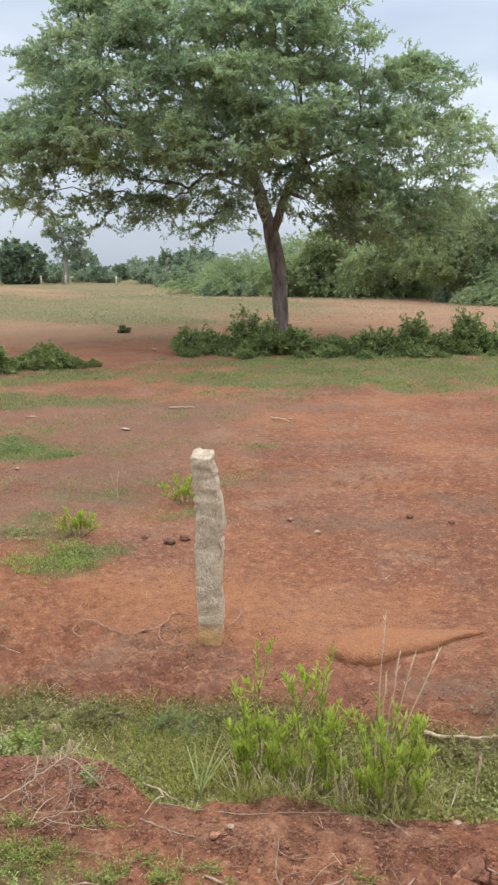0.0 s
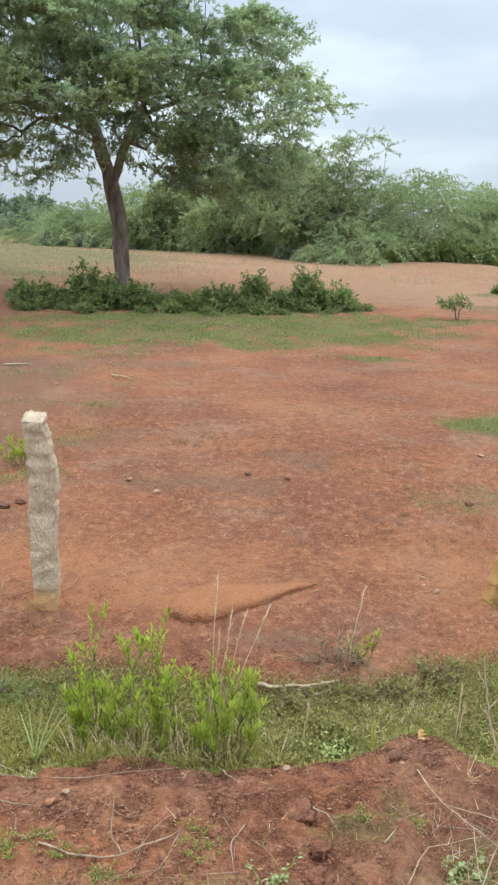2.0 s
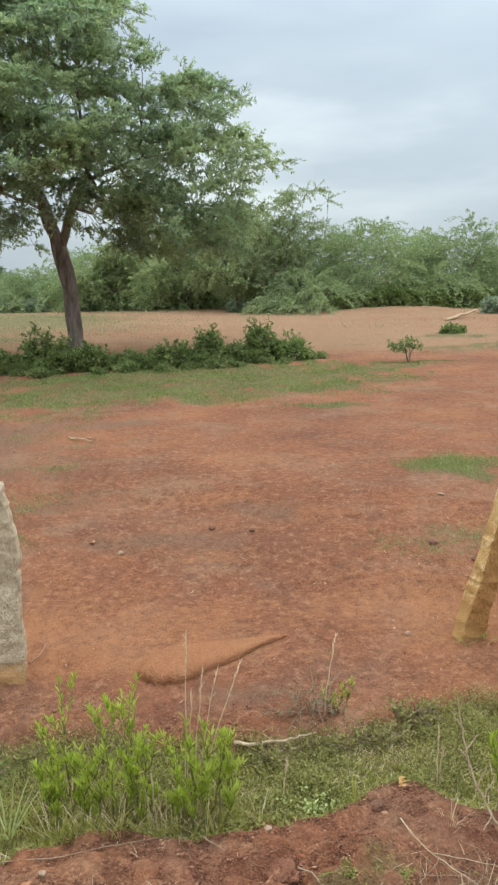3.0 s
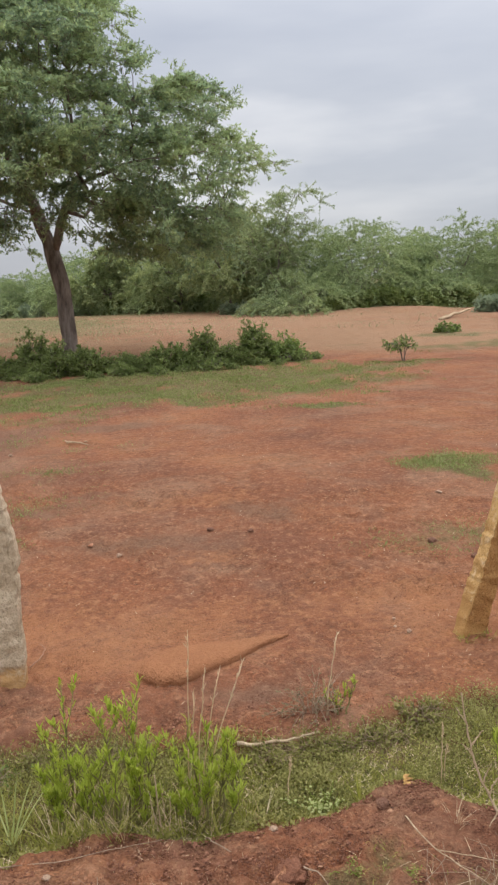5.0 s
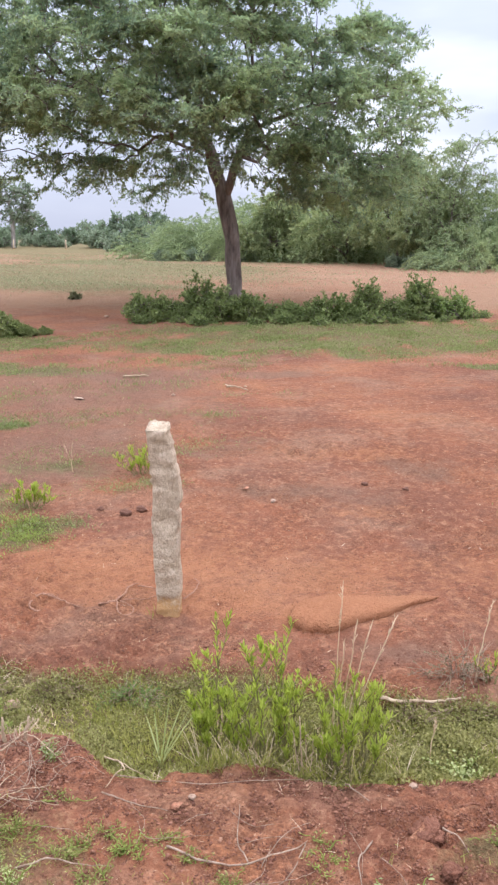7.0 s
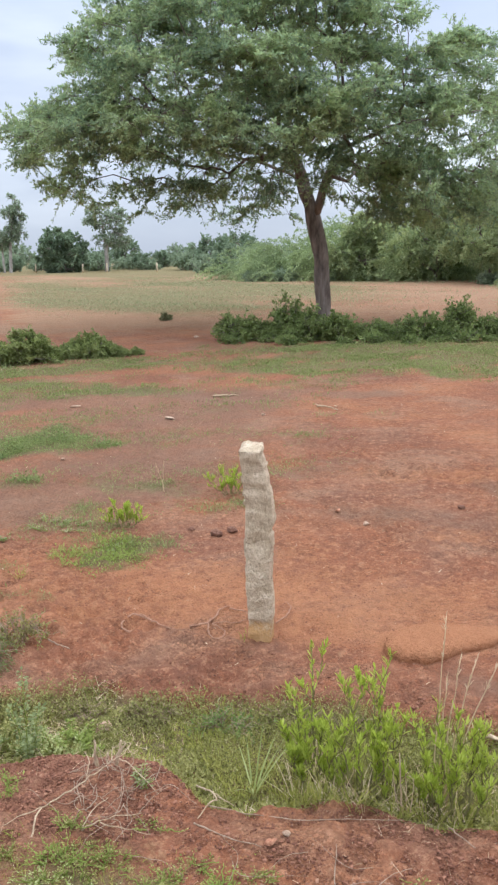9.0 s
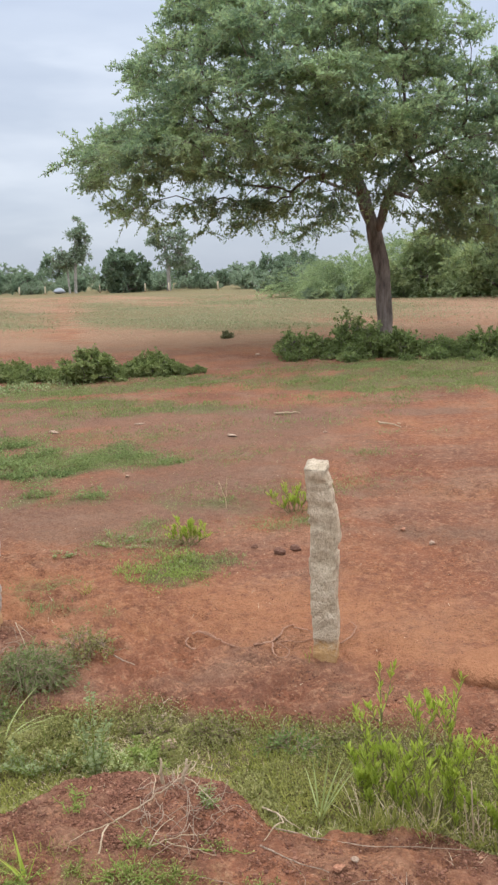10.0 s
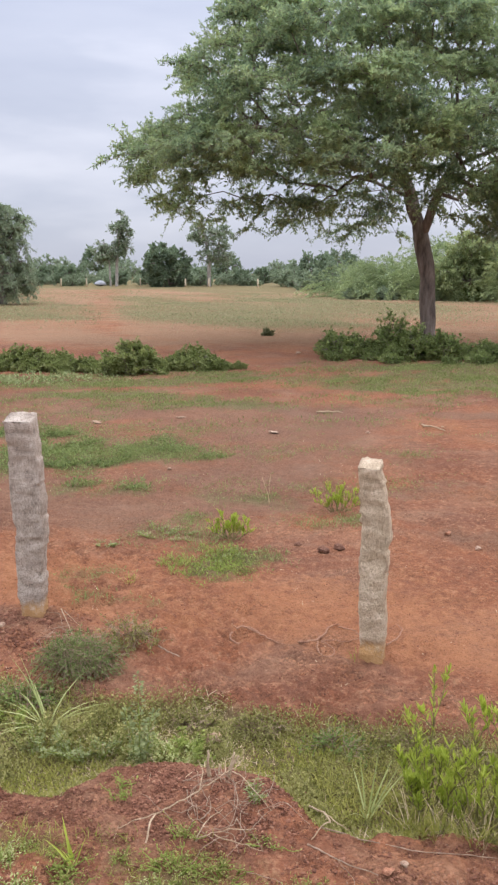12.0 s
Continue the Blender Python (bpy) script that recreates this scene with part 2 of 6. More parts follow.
def clod_material():
    m, t, b = material("soil_clod", 0.97, 0.08)
    geo = t.nodes.new("ShaderNodeNewGeometry")
    col = ramp(t, geo.outputs["Random Per Island"], [(0.0, (0.150, 0.066, 0.041)), (0.6, (0.235, 0.105, 0.063)), (0.95, (0.320, 0.152, 0.092)), (1.0, (0.411, 0.227, 0.135))])
    f = noise_at(t, 90.0, 3.0)
    t.links.new(mix(t, 0.5, col, mix(t, 1.0, col, ramp(t, f, [(0.3, (0.4, 0.4, 0.4)), (0.7, (1.3, 1.3, 1.3))]), "MULTIPLY")), b.inputs["Base Color"])
    bump(t, b, f, 0.6, 0.01)
    return m


def stone_material(name, dark, mid, light, stain=0.0):
    """Rough granite; stain: the height to which red earth clings to its foot."""
    m, t, b = material(name, 0.9, 0.2)
    c = t.nodes.new("ShaderNodeTexCoord").outputs["Object"]
    broad = noise_at(t, 12.0, 7.0, 0.72, c)
    fine = noise_at(t, 95.0, 3.0, 0.7, c)
    col = ramp(t, broad, [(0.32, dark), (0.52, mid), (0.7, light)])
    col = mix(t, calc(t, "MULTIPLY", ramp(t, fine, [(0.34, (1, 1, 1)), (0.48, (0, 0, 0))]), 0.6), col, tuple(0.6 * v for v in dark))
    col = mix(t, calc(t, "MULTIPLY", ramp(t, fine, [(0.58, (0, 0, 0)), (0.72, (1, 1, 1))]), 0.5), col, light)
    if stain:
        ax = t.nodes.new("ShaderNodeSeparateXYZ")
        t.links.new(c, ax.inputs[0])
        edge = calc(t, "ADD", calc(t, "DIVIDE", ax.outputs[2], stain), calc(t, "MULTIPLY", calc(t, "SUBTRACT", broad, 0.5), 2.0))
        col = mix(t, calc(t, "MULTIPLY", ramp(t, edge, [(0.45, (1, 1, 1)), (1.3, (0, 0, 0))]), 0.85), col, (0.48, 0.260, 0.090))
    t.links.new(col, b.inputs["Base Color"])
    bump(t, b, calc(t, "ADD", broad, calc(t, "MULTIPLY", fine, 0.5)), 1.0, 0.020)
    return m


M_SOIL = soil_material()
M_CLOD = clod_material()
M_POST = stone_material("granite_post", (0.35, 0.256, 0.158), (0.57, 0.442, 0.296), (0.71, 0.575, 0.410), 0.14)
M_POST_GREY = stone_material("grey_granite", (0.24, 0.185, 0.138), (0.46, 0.375, 0.292), (0.62, 0.525, 0.425), 0.12)
# near face of the leaning post: its brown, with its shade put into the colour
M_POST_BROWN_SHADED = stone_material("brown_shaded_granite", (0.26, 0.120, 0.040), (0.38, 0.190, 0.062), (0.47, 0.270, 0.105), 0.1)
M_POST_OCHRE = stone_material("stained_granite", (0.46, 0.255, 0.085), (0.64, 0.385, 0.145), (0.76, 0.580, 0.360), 0.5)
M_EARTH = stone_material("earth_clod", (0.150, 0.062, 0.036), (0.225, 0.094, 0.052), (0.30, 0.136, 0.078))
M_STONE = stone_material("field_stone", (0.36, 0.215, 0.135), (0.50, 0.335, 0.220), (0.60, 0.455, 0.325))
M_BRICK = stone_material("broken_brick", (0.36, 0.15, 0.085), (0.48, 0.22, 0.12), (0.58, 0.33, 0.20))
M_DUNG = stone_material("dry_dung", (0.150, 0.070, 0.043), (0.210, 0.102, 0.062), (0.29, 0.148, 0.090))
M_ROCK = stone_material("grey_boulder", (0.22, 0.22, 0.22), (0.33, 0.33, 0.33), (0.42, 0.42, 0.42))


# ---- mesh helpers ----
def mesh_from(name, verts, faces, mat, smooth=False):
    """A mesh from an array of points and a list of arrays of faces (three or four corners each)."""
    me = bpy.data.meshes.new(name)
    faces = [f for f in faces if len(f)]
    loops = np.concatenate([f.ravel() for f in faces]).astype(np.int32)
    sizes = np.concatenate([np.full(len(f), f.shape[1]) for f in faces]).astype(np.int32)
    starts = np.concatenate([[0], np.cumsum(sizes)[:-1]]).astype(np.int32)
    me.vertices.add(len(verts))
    me.vertices.foreach_set("co", np.asarray(verts, np.float32).ravel())
    me.loops.add(len(loops))
    me.loops.foreach_set("vertex_index", loops)
    me.polygons.add(len(sizes))
    me.polygons.foreach_set("loop_start", starts)
    me.polygons.foreach_set("loop_total", sizes)
    if smooth:
        me.polygons.foreach_set("use_smooth", np.ones(len(sizes), bool))
    me.update(calc_edges=True)
    me.materials.append(mat)
    return me


class Shape:
    """Collects points and faces of one mesh."""

    def __init__(self):
        self.v, self.f3, self.f4, self.n = [], [], [], 0

    def put(self, verts, quads=None, tris=None):
        if quads is not None and len(quads):
            self.f4.append(np.asarray(quads) + self.n)
        if tris is not None and len(tris):
            self.f3.append(np.asarray(tris) + self.n)
        self.v.append(np.asarray(verts, float).reshape(-1, 3))
        self.n += len(self.v[-1])

    def mesh(self, name, mat, smooth=False):
        fs = []
        if self.f4:
            fs.append(np.concatenate(self.f4))
        if self.f3:
            fs.append(np.concatenate(self.f3))
        return mesh_from(name, np.concatenate(self.v), fs, mat, smooth)


def part(name, shape, mat, parent, label="", smooth=False):
    ob = new(name, shape.mesh(name, mat, smooth))
    ob.parent = parent
    if label:
        tagged(ob, label)
    return ob


def thing(name, at, label, category, group="", turn=0.0, scale=1.0, kind=""):
    ob = new(name)
    ob.empty_display_size = 0.1
    ob.matrix_basis = Matrix.Translation(at) @ Matrix.Rotation(turn, 4, "Z") @ Matrix.Scale(scale, 4)
    return tagged(ob, label, category, group, kind)


def unit(a):
    return a / np.maximum(np.linalg.norm(a, axis=-1, keepdims=True), 1e-9)


def strips(shape, P, D, N, L, W, profile, bend=0.0):
    """Leaves or blades: strips from P along D, curling towards N, of length L and width W with the given outline."""
    n, k = len(P), len(profile)
    if not n:
        return
    D = unit(D)
    S = unit(np.cross(D, N))
    N = np.cross(S, D)
    if k == 3:
        L, W = (np.broadcast_to(np.asarray(a, float), n)[:, None] for a in (L, W))
        m = P + D * L * 0.5 + N * 0.10 * W
        V = np.stack([P, m - S * W / 2, P + D * L, m + S * W / 2], 1)
        shape.put(V.reshape(-1, 3), np.arange(4 * n).reshape(-1, 4))
        return
    L, W, bend = (np.broadcast_to(np.asarray(a, float), n)[:, None] for a in (L, W, bend))
    V = np.empty((n, k, 2, 3))
    for j, w in enumerate(profile):
        s = j / (k - 1)
        c = P + D * L * s + N * bend * L * s * s
        V[:, j, 0] = c - S * W * w / 2
        V[:, j, 1] = c + S * W * w / 2
    base = np.arange(n)[:, None] * (2 * k)
    q = np.array([[2 * j, 2 * j + 1, 2 * j + 3, 2 * j + 2] for j in range(k - 1)])
    shape.put(V.reshape(-1, 3), (base[:, :, None] + q[None]).reshape(-1, 4))


LEAF = (0.12, 1.0, 0.10)
LANCE = (0.15, 0.9, 1.0, 0.05)
BLADE = (1.0, 0.85, 0.5, 0.03)
ROUND = (0.35, 1.0, 0.9, 0.2)


def tube(shape, pts, radii, sides=6, rough=0.0, rng=None):
    pts, radii = np.asarray(pts, float), np.asarray(radii, float)
    k = len(pts)
    tang = unit(np.gradient(pts, axis=0))
    ref = np.array([0.31, 0.95, 0.1]) if abs(tang[0][2]) > 0.7 else np.array([0.0, 0.0, 1.0])
    A = unit(np.cross(tang, ref))
    B = np.cross(tang, A)
    a = np.linspace(0, 2 * np.pi, sides, endpoint=False)
    r = radii[:, None] * np.ones(sides)
    if rough:
        r = r * (1 + rng.normal(0, rough, r.shape))
    V = pts[:, None] + r[..., None] * (np.cos(a)[None, :, None] * A[:, None] + np.sin(a)[None, :, None] * B[:, None])
    q = [[i * sides + j, i * sides + (j + 1) % sides, (i + 1) * sides + (j + 1) % sides, (i + 1) * sides + j] for i in range(k - 1) for j in range(sides)]
    cap = [[(k - 1) * sides, (k - 1) * sides + j, (k - 1) * sides + j + 1] for j in range(1, sides - 1)]
    cap += [[0, j + 1, j] for j in range(1, sides - 1)]
    shape.put(V.reshape(-1, 3), q, cap)


def smooth_path(pts, n, jitter=0.0, rng=None):
    """A curve through the points, in n steps, a little uneven."""
    pts = np.asarray(pts, float)
    s = np.concatenate([[0], np.cumsum(np.linalg.norm(np.diff(pts, axis=0), axis=1))])
    u = np.linspace(0, s[-1], n)
    p = np.stack([np.interp(u, s, pts[:, i]) for i in range(3)], 1)
    for _ in range(2):
        p[1:-1] = 0.25 * p[:-2] + 0.5 * p[1:-1] + 0.25 * p[2:]
    if jitter:
        p[1:] += rng.normal(0, jitter, (n - 1, 3))
    return p


def grow(root, rng, limbs, centres, twigs=8, reach=0.7, per_twig=30, size=(0.16, 0.06), profile=LEAF, droop=0.25,
         tip=0.012, power=0.46, step=0.6, flat=0.6, mats=(None, None), names=("trunk", "crown"), labels=("", ""), thick=1.0, twig_r=0.006, spread=0.75, clear=-9.0, arch=0.05, outward=0.55):
    """A woody plant: limbs are given polylines from the ground up; every clump of twigs at a centre is joined to the nearest
    branch; the branches thicken with what they carry."""
    nodes, parent, away = [], [], []

    def node(p, par):
        nodes.append(np.asarray(p, float))
        parent.append(par)
        away.append(0.0 if par < 0 else away[par] + float(np.linalg.norm(nodes[-1] - nodes[par])))
        return len(nodes) - 1

    for line in limbs:
        line = np.asarray(line, float)
        start = -1
        if nodes:
            d = np.linalg.norm(np.array(nodes) - line[0], axis=1)
            start = int(d.argmin()) if d.min() < 0.4 * step + 0.15 else -1
        path = smooth_path(line, max(4, int(np.linalg.norm(np.diff(line, axis=0), axis=1).sum() / (step * 0.6))), 0.03 * step, rng)
        last = start if start >= 0 else node(path[0], -1)
        for p in path[1:]:
            last = node(p, last)
    centres = np.asarray(centres, float)
    order = np.argsort(np.linalg.norm(centres - np.array(nodes).mean(0), axis=1))
    ends = []
    for i in order:
        c = centres[i]
        arr = np.array(nodes)
        cost = np.linalg.norm(arr - c, axis=1) + 0.30 * np.array(away) + (0.6 if clear < 0 else 0.1) * np.maximum(arr[:, 2] - c[2], 0) + 7.0 * (arr[:, 2] < clear)
        at = int(cost.argmin())
        gap = c - arr[at]
        k = max(2, int(np.linalg.norm(gap) / step))
        last = at
        sag = rng.normal(0, 0.10, 3) * np.linalg.norm(gap)
        for j in range(1, k + 1):
            s = j / k
            last = node(arr[at] + gap * s + sag * math.sin(math.pi * s) + np.array([0, 0, 0.10 * np.linalg.norm(gap) * math.sin(math.pi * s)]), last)
        ends.append(last)
    load = np.zeros(len(nodes))
    for e in ends:
        load[e] += 1.0
    for i in range(len(nodes) - 1, -1, -1):
        if parent[i] >= 0:
            load[parent[i]] += load[i]
    rad = tip * thick * np.maximum(load, 1.0) ** power
    wood = Shape()
    kids = [[] for _ in nodes]
    for i, p in enumerate(parent):
        if p >= 0:
            kids[p].append(i)
    roots = [(i, None) for i, p in enumerate(parent) if p < 0]
    while roots:
        i, before = roots.pop()
        line, rr = ([nodes[before], nodes[i]], [min(rad[before], rad[i] * 1.3), rad[i]]) if before is not None else ([nodes[i]], [rad[i] * 1.35])
        while kids[i]:
            ks = sorted(kids[i], key=lambda a: -load[a])
            for other in ks[1:]:
                roots.append((other, i))
            i = ks[0]
            line.append(nodes[i])
            rr.append(rad[i])
        if len(line) > 1:
            tube(wood, line, rr, 8 if max(rr) > 0.08 else 5 if max(rr) > 0.03 else 4, 0.05, rng)
    mid = centres.mean(0)
    green = Shape()
    Ps, Ds, Ls = [], [], []
    for i, e in zip(order, ends):
        c = nodes[e]
        outw = unit((c - mid) * np.array([1, 1, 0.5]))
        for _ in range(twigs):
            d = unit(outw * outward + rng.normal(0, 1, 3) * np.array([1, 1, flat]) + np.array([0, 0, arch]))
            ln = reach * rng.uniform(0.55, 1.25)
            s = np.linspace(0, 1, 4)[:, None]
            line = c + d * ln * s + np.array([0, 0, -droop * ln]) * s * s
            if twig_r > 0:
                tube(wood, line, [twig_r * 1.6, twig_r * 1.2, twig_r * 0.9, twig_r * 0.5], 3)
            u = rng.uniform(0.12, 1.05, per_twig)[:, None]
            p = c + d * ln * u + np.array([0, 0, -droop * ln]) * u * u
            dd = unit(d * 0.7 + rng.normal(0, spread, (per_twig, 3)) + np.array([0, 0, -0.9 * droop]) * u)
            Ps.append(p)
            Ds.append(dd)
    P, D = np.concatenate(Ps), np.concatenate(Ds)
    N = unit(rng.normal(0, 0.6, P.shape) + np.array([0, 0, 1.0]))
    sz = rng.uniform(0.65, 1.3, len(P))
    strips(green, P, D, N, size[0] * sz, size[1] * sz, profile, -0.18)
    part(names[0], wood, mats[0], root, labels[0], True)
    part(names[1], green, mats[1], root, labels[1])
    return root


def in_shell(rng, n, r, lift=0.0, low=0.0, hollow=0.45, bumps=0.18):
    """Points in the outer part of a lumpy dome of half-axes r."""
    out_pts = []
    ph = rng.uniform(0, 6.28, 4)
    while len(out_pts) < n:
        d = unit(rng.normal(0, 1, 3))
        if d[2] < low:
            continue
        a = math.atan2(d[1], d[0])
        k = 1 + bumps * (math.sin(3 * a + ph[0]) * 0.6 + math.sin(5 * a + ph[1] + 3 * d[2]) * 0.6 + math.sin(7 * d[2] + ph[2]) * 0.5)
        s = rng.uniform(hollow ** 3, 1) ** (1 / 3) * k
        out_pts.append((d[0] * r[0] * s, d[1] * r[1] * s, lift + d[2] * r[2] * s))
    return np.array(out_pts)


def lump(shape, at, size, rng, rough=0.22, level=1, crumbly=False):
    """An uneven stone or clod."""
    bm = bmesh.new()
    bmesh.ops.create_icosphere(bm, subdivisions=level, radius=1.0)
    co = np.array([v.co[:] for v in bm.verts])
    tri = np.array([[v.index for v in f.verts] for f in bm.faces])
    bm.free()
    if crumbly:
        off = rng.uniform(0, 50, 3)
        co = np.array([c * (1 + 0.42 * noise.noise(Vector(c * 1.6 + off)) + 0.28 * noise.noise(Vector(c * 4.0 + off)) + 0.14 * noise.noise(Vector(c * 9.0 + off))) for c in co])
    for _ in range(0 if crumbly else 10):
        n = unit(rng.normal(0, 1, 3))
        over = np.maximum(co @ n - rng.uniform(0.35, 0.8), 0)
        co = co - over[:, None] * n
    k = 1 + rng.normal(0, rough, (len(co), 1))
    shape.put(co * k * np.asarray(size) + np.asarray(at), None, tri)


# ---- the lie of the land ----
def fade(a, lo, hi):
    t = np.clip((a - lo) / (hi - lo), 0, 1)
    return t * t * (3 - 2 * t)


def waves(x, y, k, seed):
    r = np.random.RandomState(seed)
    z = 0.0
    for i in range(7):
        a = r.uniform(0, 6.28)
        f = k * 1.55 ** i * r.uniform(0.8, 1.25)
        z = z + np.sin((x * math.cos(a) + y * math.sin(a)) * f + r.uniform(0, 6.28)) / 1.4 ** i
    return z / 2.4


def blob(x, y, cx, cy, rx, ry, turn=0.0):
    """1 in the middle of a patch, 0 outside it."""
    c, s = math.cos(turn), math.sin(turn)
    x, y = x + 0.45 * min(rx, 1.2) * waves(x, y, 2.2 / min(rx, 1.2), 51), y + 0.55 * ry * waves(x, y, 2.2 / min(rx, 1.2), 52)
    u, v = (x - cx) * c + (y - cy) * s, -(x - cx) * s + (y - cy) * c
    return np.clip(1.25 - np.sqrt((u / rx) ** 2 + (v / ry) ** 2), 0, 1)


def ditch_edges(x):
    near = np.interp(x, [-4, -2.2, -1.66, -1.43, -1.3, -1.1, -0.6, -0.32, -0.13, 0.05, 0.64, 1.0, 1.3, 1.5, 1.68, 1.8, 2.0, 4], [2.75, 2.8, 2.84, 2.93, 3.12, 3.23, 3.27, 3.05, 3.04, 3.08, 3.1, 3.11, 3.18, 3.32, 3.35, 3.2, 3.15, 3.0])
    far = np.interp(x, [-4, -2.25, -1.75, -1.4, -1.0, -0.63, -0.34, -0.12, 0.77, 1.06, 1.26, 1.5, 1.77, 2.3, 4], [3.75, 3.75, 3.77, 3.85, 3.91, 3.94, 3.98, 4.01, 3.92, 3.86, 3.86, 3.91, 4.09, 4.13, 4.2])
    return near, far


def in_ditch(x, y):
    near, far = ditch_edges(x)
    w = 0.09 * waves(x, y, 5.0, 3)
    return fade(y, near + w - 0.03, near + w + 0.12) * (1 - fade(y, far + w - 0.16, far + w + 0.06))


def height(x, y):
    x, y = np.asarray(x, float), np.asarray(y, float)
    d = np.hypot(x, y)
    z = 0.018 * waves(x, y, 0.5, 5) * fade(d, 1, 6) + 0.012 * waves(x, y, 2.2, 6) + 0.25 * waves(x, y, 0.05, 7) * fade(d, 30, 90)
    near, far = ditch_edges(x)
    z = z - 0.07 * in_ditch(x, y)
    bank = 1 - fade(y, near - 0.25, near + 0.1)
    z = z + 0.022 * bank * waves(x, y, 7.0, 8) + 0.010 * bank * waves(x, y, 26.0, 10) + 0.02 * bank
    z = z + (0.042 + 0.022 * waves(x, y, 14.0, 9)) * np.clip(1 - ((x + 0.82) / 0.38) ** 2 - ((y - 3.06) / 0.38) ** 2, 0, 1) ** 1.1
    z = z + 0.05 * np.clip(1 - ((x + 2.6) / 0.5) ** 2 - ((y - 4.3) / 0.4) ** 2, 0, 1)
    z = z - 0.03 * np.clip(1 - ((x - 0.95) / 0.5) ** 2 - ((y - 4.32) / 0.22) ** 2, 0, 1)
    # low earth bank before the thorn scrub
    z = z + 0.32 * np.clip(1 - ((x - 13.5) / 5.0) ** 2 - ((y - 52) / 2.2) ** 2, 0, 1) ** 0.8
    return z


def track(x, y):
    """A narrow footpath across the pasture."""
    line = np.interp(y, [26, 32, 43, 68, 127], [-12.2, -16.6, -23, -37, -69])
    return (1 - fade(np.abs(x + 0.45 * waves(x, y, 0.5, 15) - line), 0.15, 0.55 + 0.006 * y)) * 0.9 * fade(y, 25, 30)


def grass_cover(x, y):
    g = 0.0 * x
    for p in ((-1.85, 5.8, 0.50, 0.40, 0.25), (-4.75, 9.5, 1.15, 0.95, 0.2), (-5.3, 8.7, 0.9, 0.9, 0.6), (-4.5, 8.75, 0.75, 0.6, 0.2), (-4.2, 9.9, 0.7, 0.6, 0.1), (-6.2, 9.8, 0.7, 0.5, 0.2), (-5.6, 13.2, 2.0, 0.9, 0.1), (-7.6, 13.6, 1.6, 0.9, 0.2), (-8.2, 15.4, 2.8, 1.3, 0.4), (-6.0, 17.0, 2.2, 0.9, 0.3),
              (3.85, 9.45, 0.75, 0.8, 0.4), (3.2, 14.6, 1.1, 0.3, 0), (10.5, 29.8, 1.8, 1.0, 0), (10.0, 25.2, 2.8, 1.1, 0.3), (6.4, 27.4, 0.8, 0.4, 0), (5.6, 20.3, 0.9, 0.35, 0), (6.3, 21.0, 1.6, 0.5, 0), (-1.2, 15.6, 1.4, 0.4, 0)):
        g = np.maximum(g, 1.25 * blob(x, y, *p))
    for p in ((-2.0, 7.7, 0.8, 0.5, 0), (-2.5, 6.6, 0.8, 0.6, 0), (-3.9, 7.7, 0.6, 0.4, 0), (-1.3, 7.4, 0.5, 0.4, 0), (-3.3, 9.3, 0.5, 0.35, 0), (-2.75, 5.3, 0.45, 0.25, 0), (-2.35, 4.95, 0.4, 0.2, 0), (-2.6, 14.5, 1.5, 0.6, 0), (-6.5, 11.6, 1.2, 0.5, 0)):
        g = np.maximum(g, 0.7 * blob(x, y, *p))
    g = np.maximum(g, 0.42 * np.maximum(blob(x, y, -0.6, 11.6, 0.9, 0.4), blob(x, y, -1.0, 10.2, 0.9, 0.3)))
    g = np.maximum(g, 1.8 * blob(x, y, 0.4, 17.3, 5.2, 1.8, 0.15))
    g = np.maximum(g, 1.7 * blob(x, y, 0.8, 19.8, 6.0, 2.4, 0.12))
    g = np.maximum(g, (0.30 + 0.22 * waves(x, y, 0.8, 62)) * fade(y, 6.0, 8.0) * (1 - fade(x, -1.5, 0.5)) * (1 - fade(y, 17, 20)))
    g = np.maximum(g * np.clip(0.8 + 0.6 * waves(x, y, 4.0, 61), 0.3, 1.15), 0.8 * in_ditch(x, y))
    g = np.maximum(g, 0.45 * blob(x, y, 2.95, 6.7, 0.9, 0.6))
    for p in ((-0.55, 2.45, 0.5, 0.28, 0), (-0.2, 2.2, 0.6, 0.2, 0), (0.6, 2.15, 0.6, 0.15, 0), (0.1, 2.35, 0.3, 0.15, 0.3), (1.55, 2.5, 0.55, 0.25, 0.3), (1.25, 2.75, 0.35, 0.15, 0.5), (-1.5, 2.5, 0.3, 0.2, 0), (0.75, 2.35, 0.3, 0.2, 0)):
        g = np.maximum(g, 0.65 * blob(x, y, *p))
    # the far pasture
    pasture = fade(y + 0.12 * x + 3.0 * waves(x, y, 0.3, 22), 24, 36) * (1 - fade(x - 0.1 * y, -15, 1)) * (1 - 0.95 * track(x, y))
    g = np.maximum(g, (0.66 + 0.42 * waves(x, y, 0.10, 16) + 0.40 * waves(x, y, 0.45, 19)) * pasture)
    return np.maximum(g, 0.95 * fade(y, 90, 130))


def dry_haze_cover(x, y):
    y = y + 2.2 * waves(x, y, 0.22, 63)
    # dry pasture beyond; the second term's beige stands for haze over the far soil
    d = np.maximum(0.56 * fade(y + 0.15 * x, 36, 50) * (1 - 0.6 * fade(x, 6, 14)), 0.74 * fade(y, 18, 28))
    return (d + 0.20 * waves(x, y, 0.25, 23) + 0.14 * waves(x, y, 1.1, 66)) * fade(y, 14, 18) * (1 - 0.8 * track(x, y))


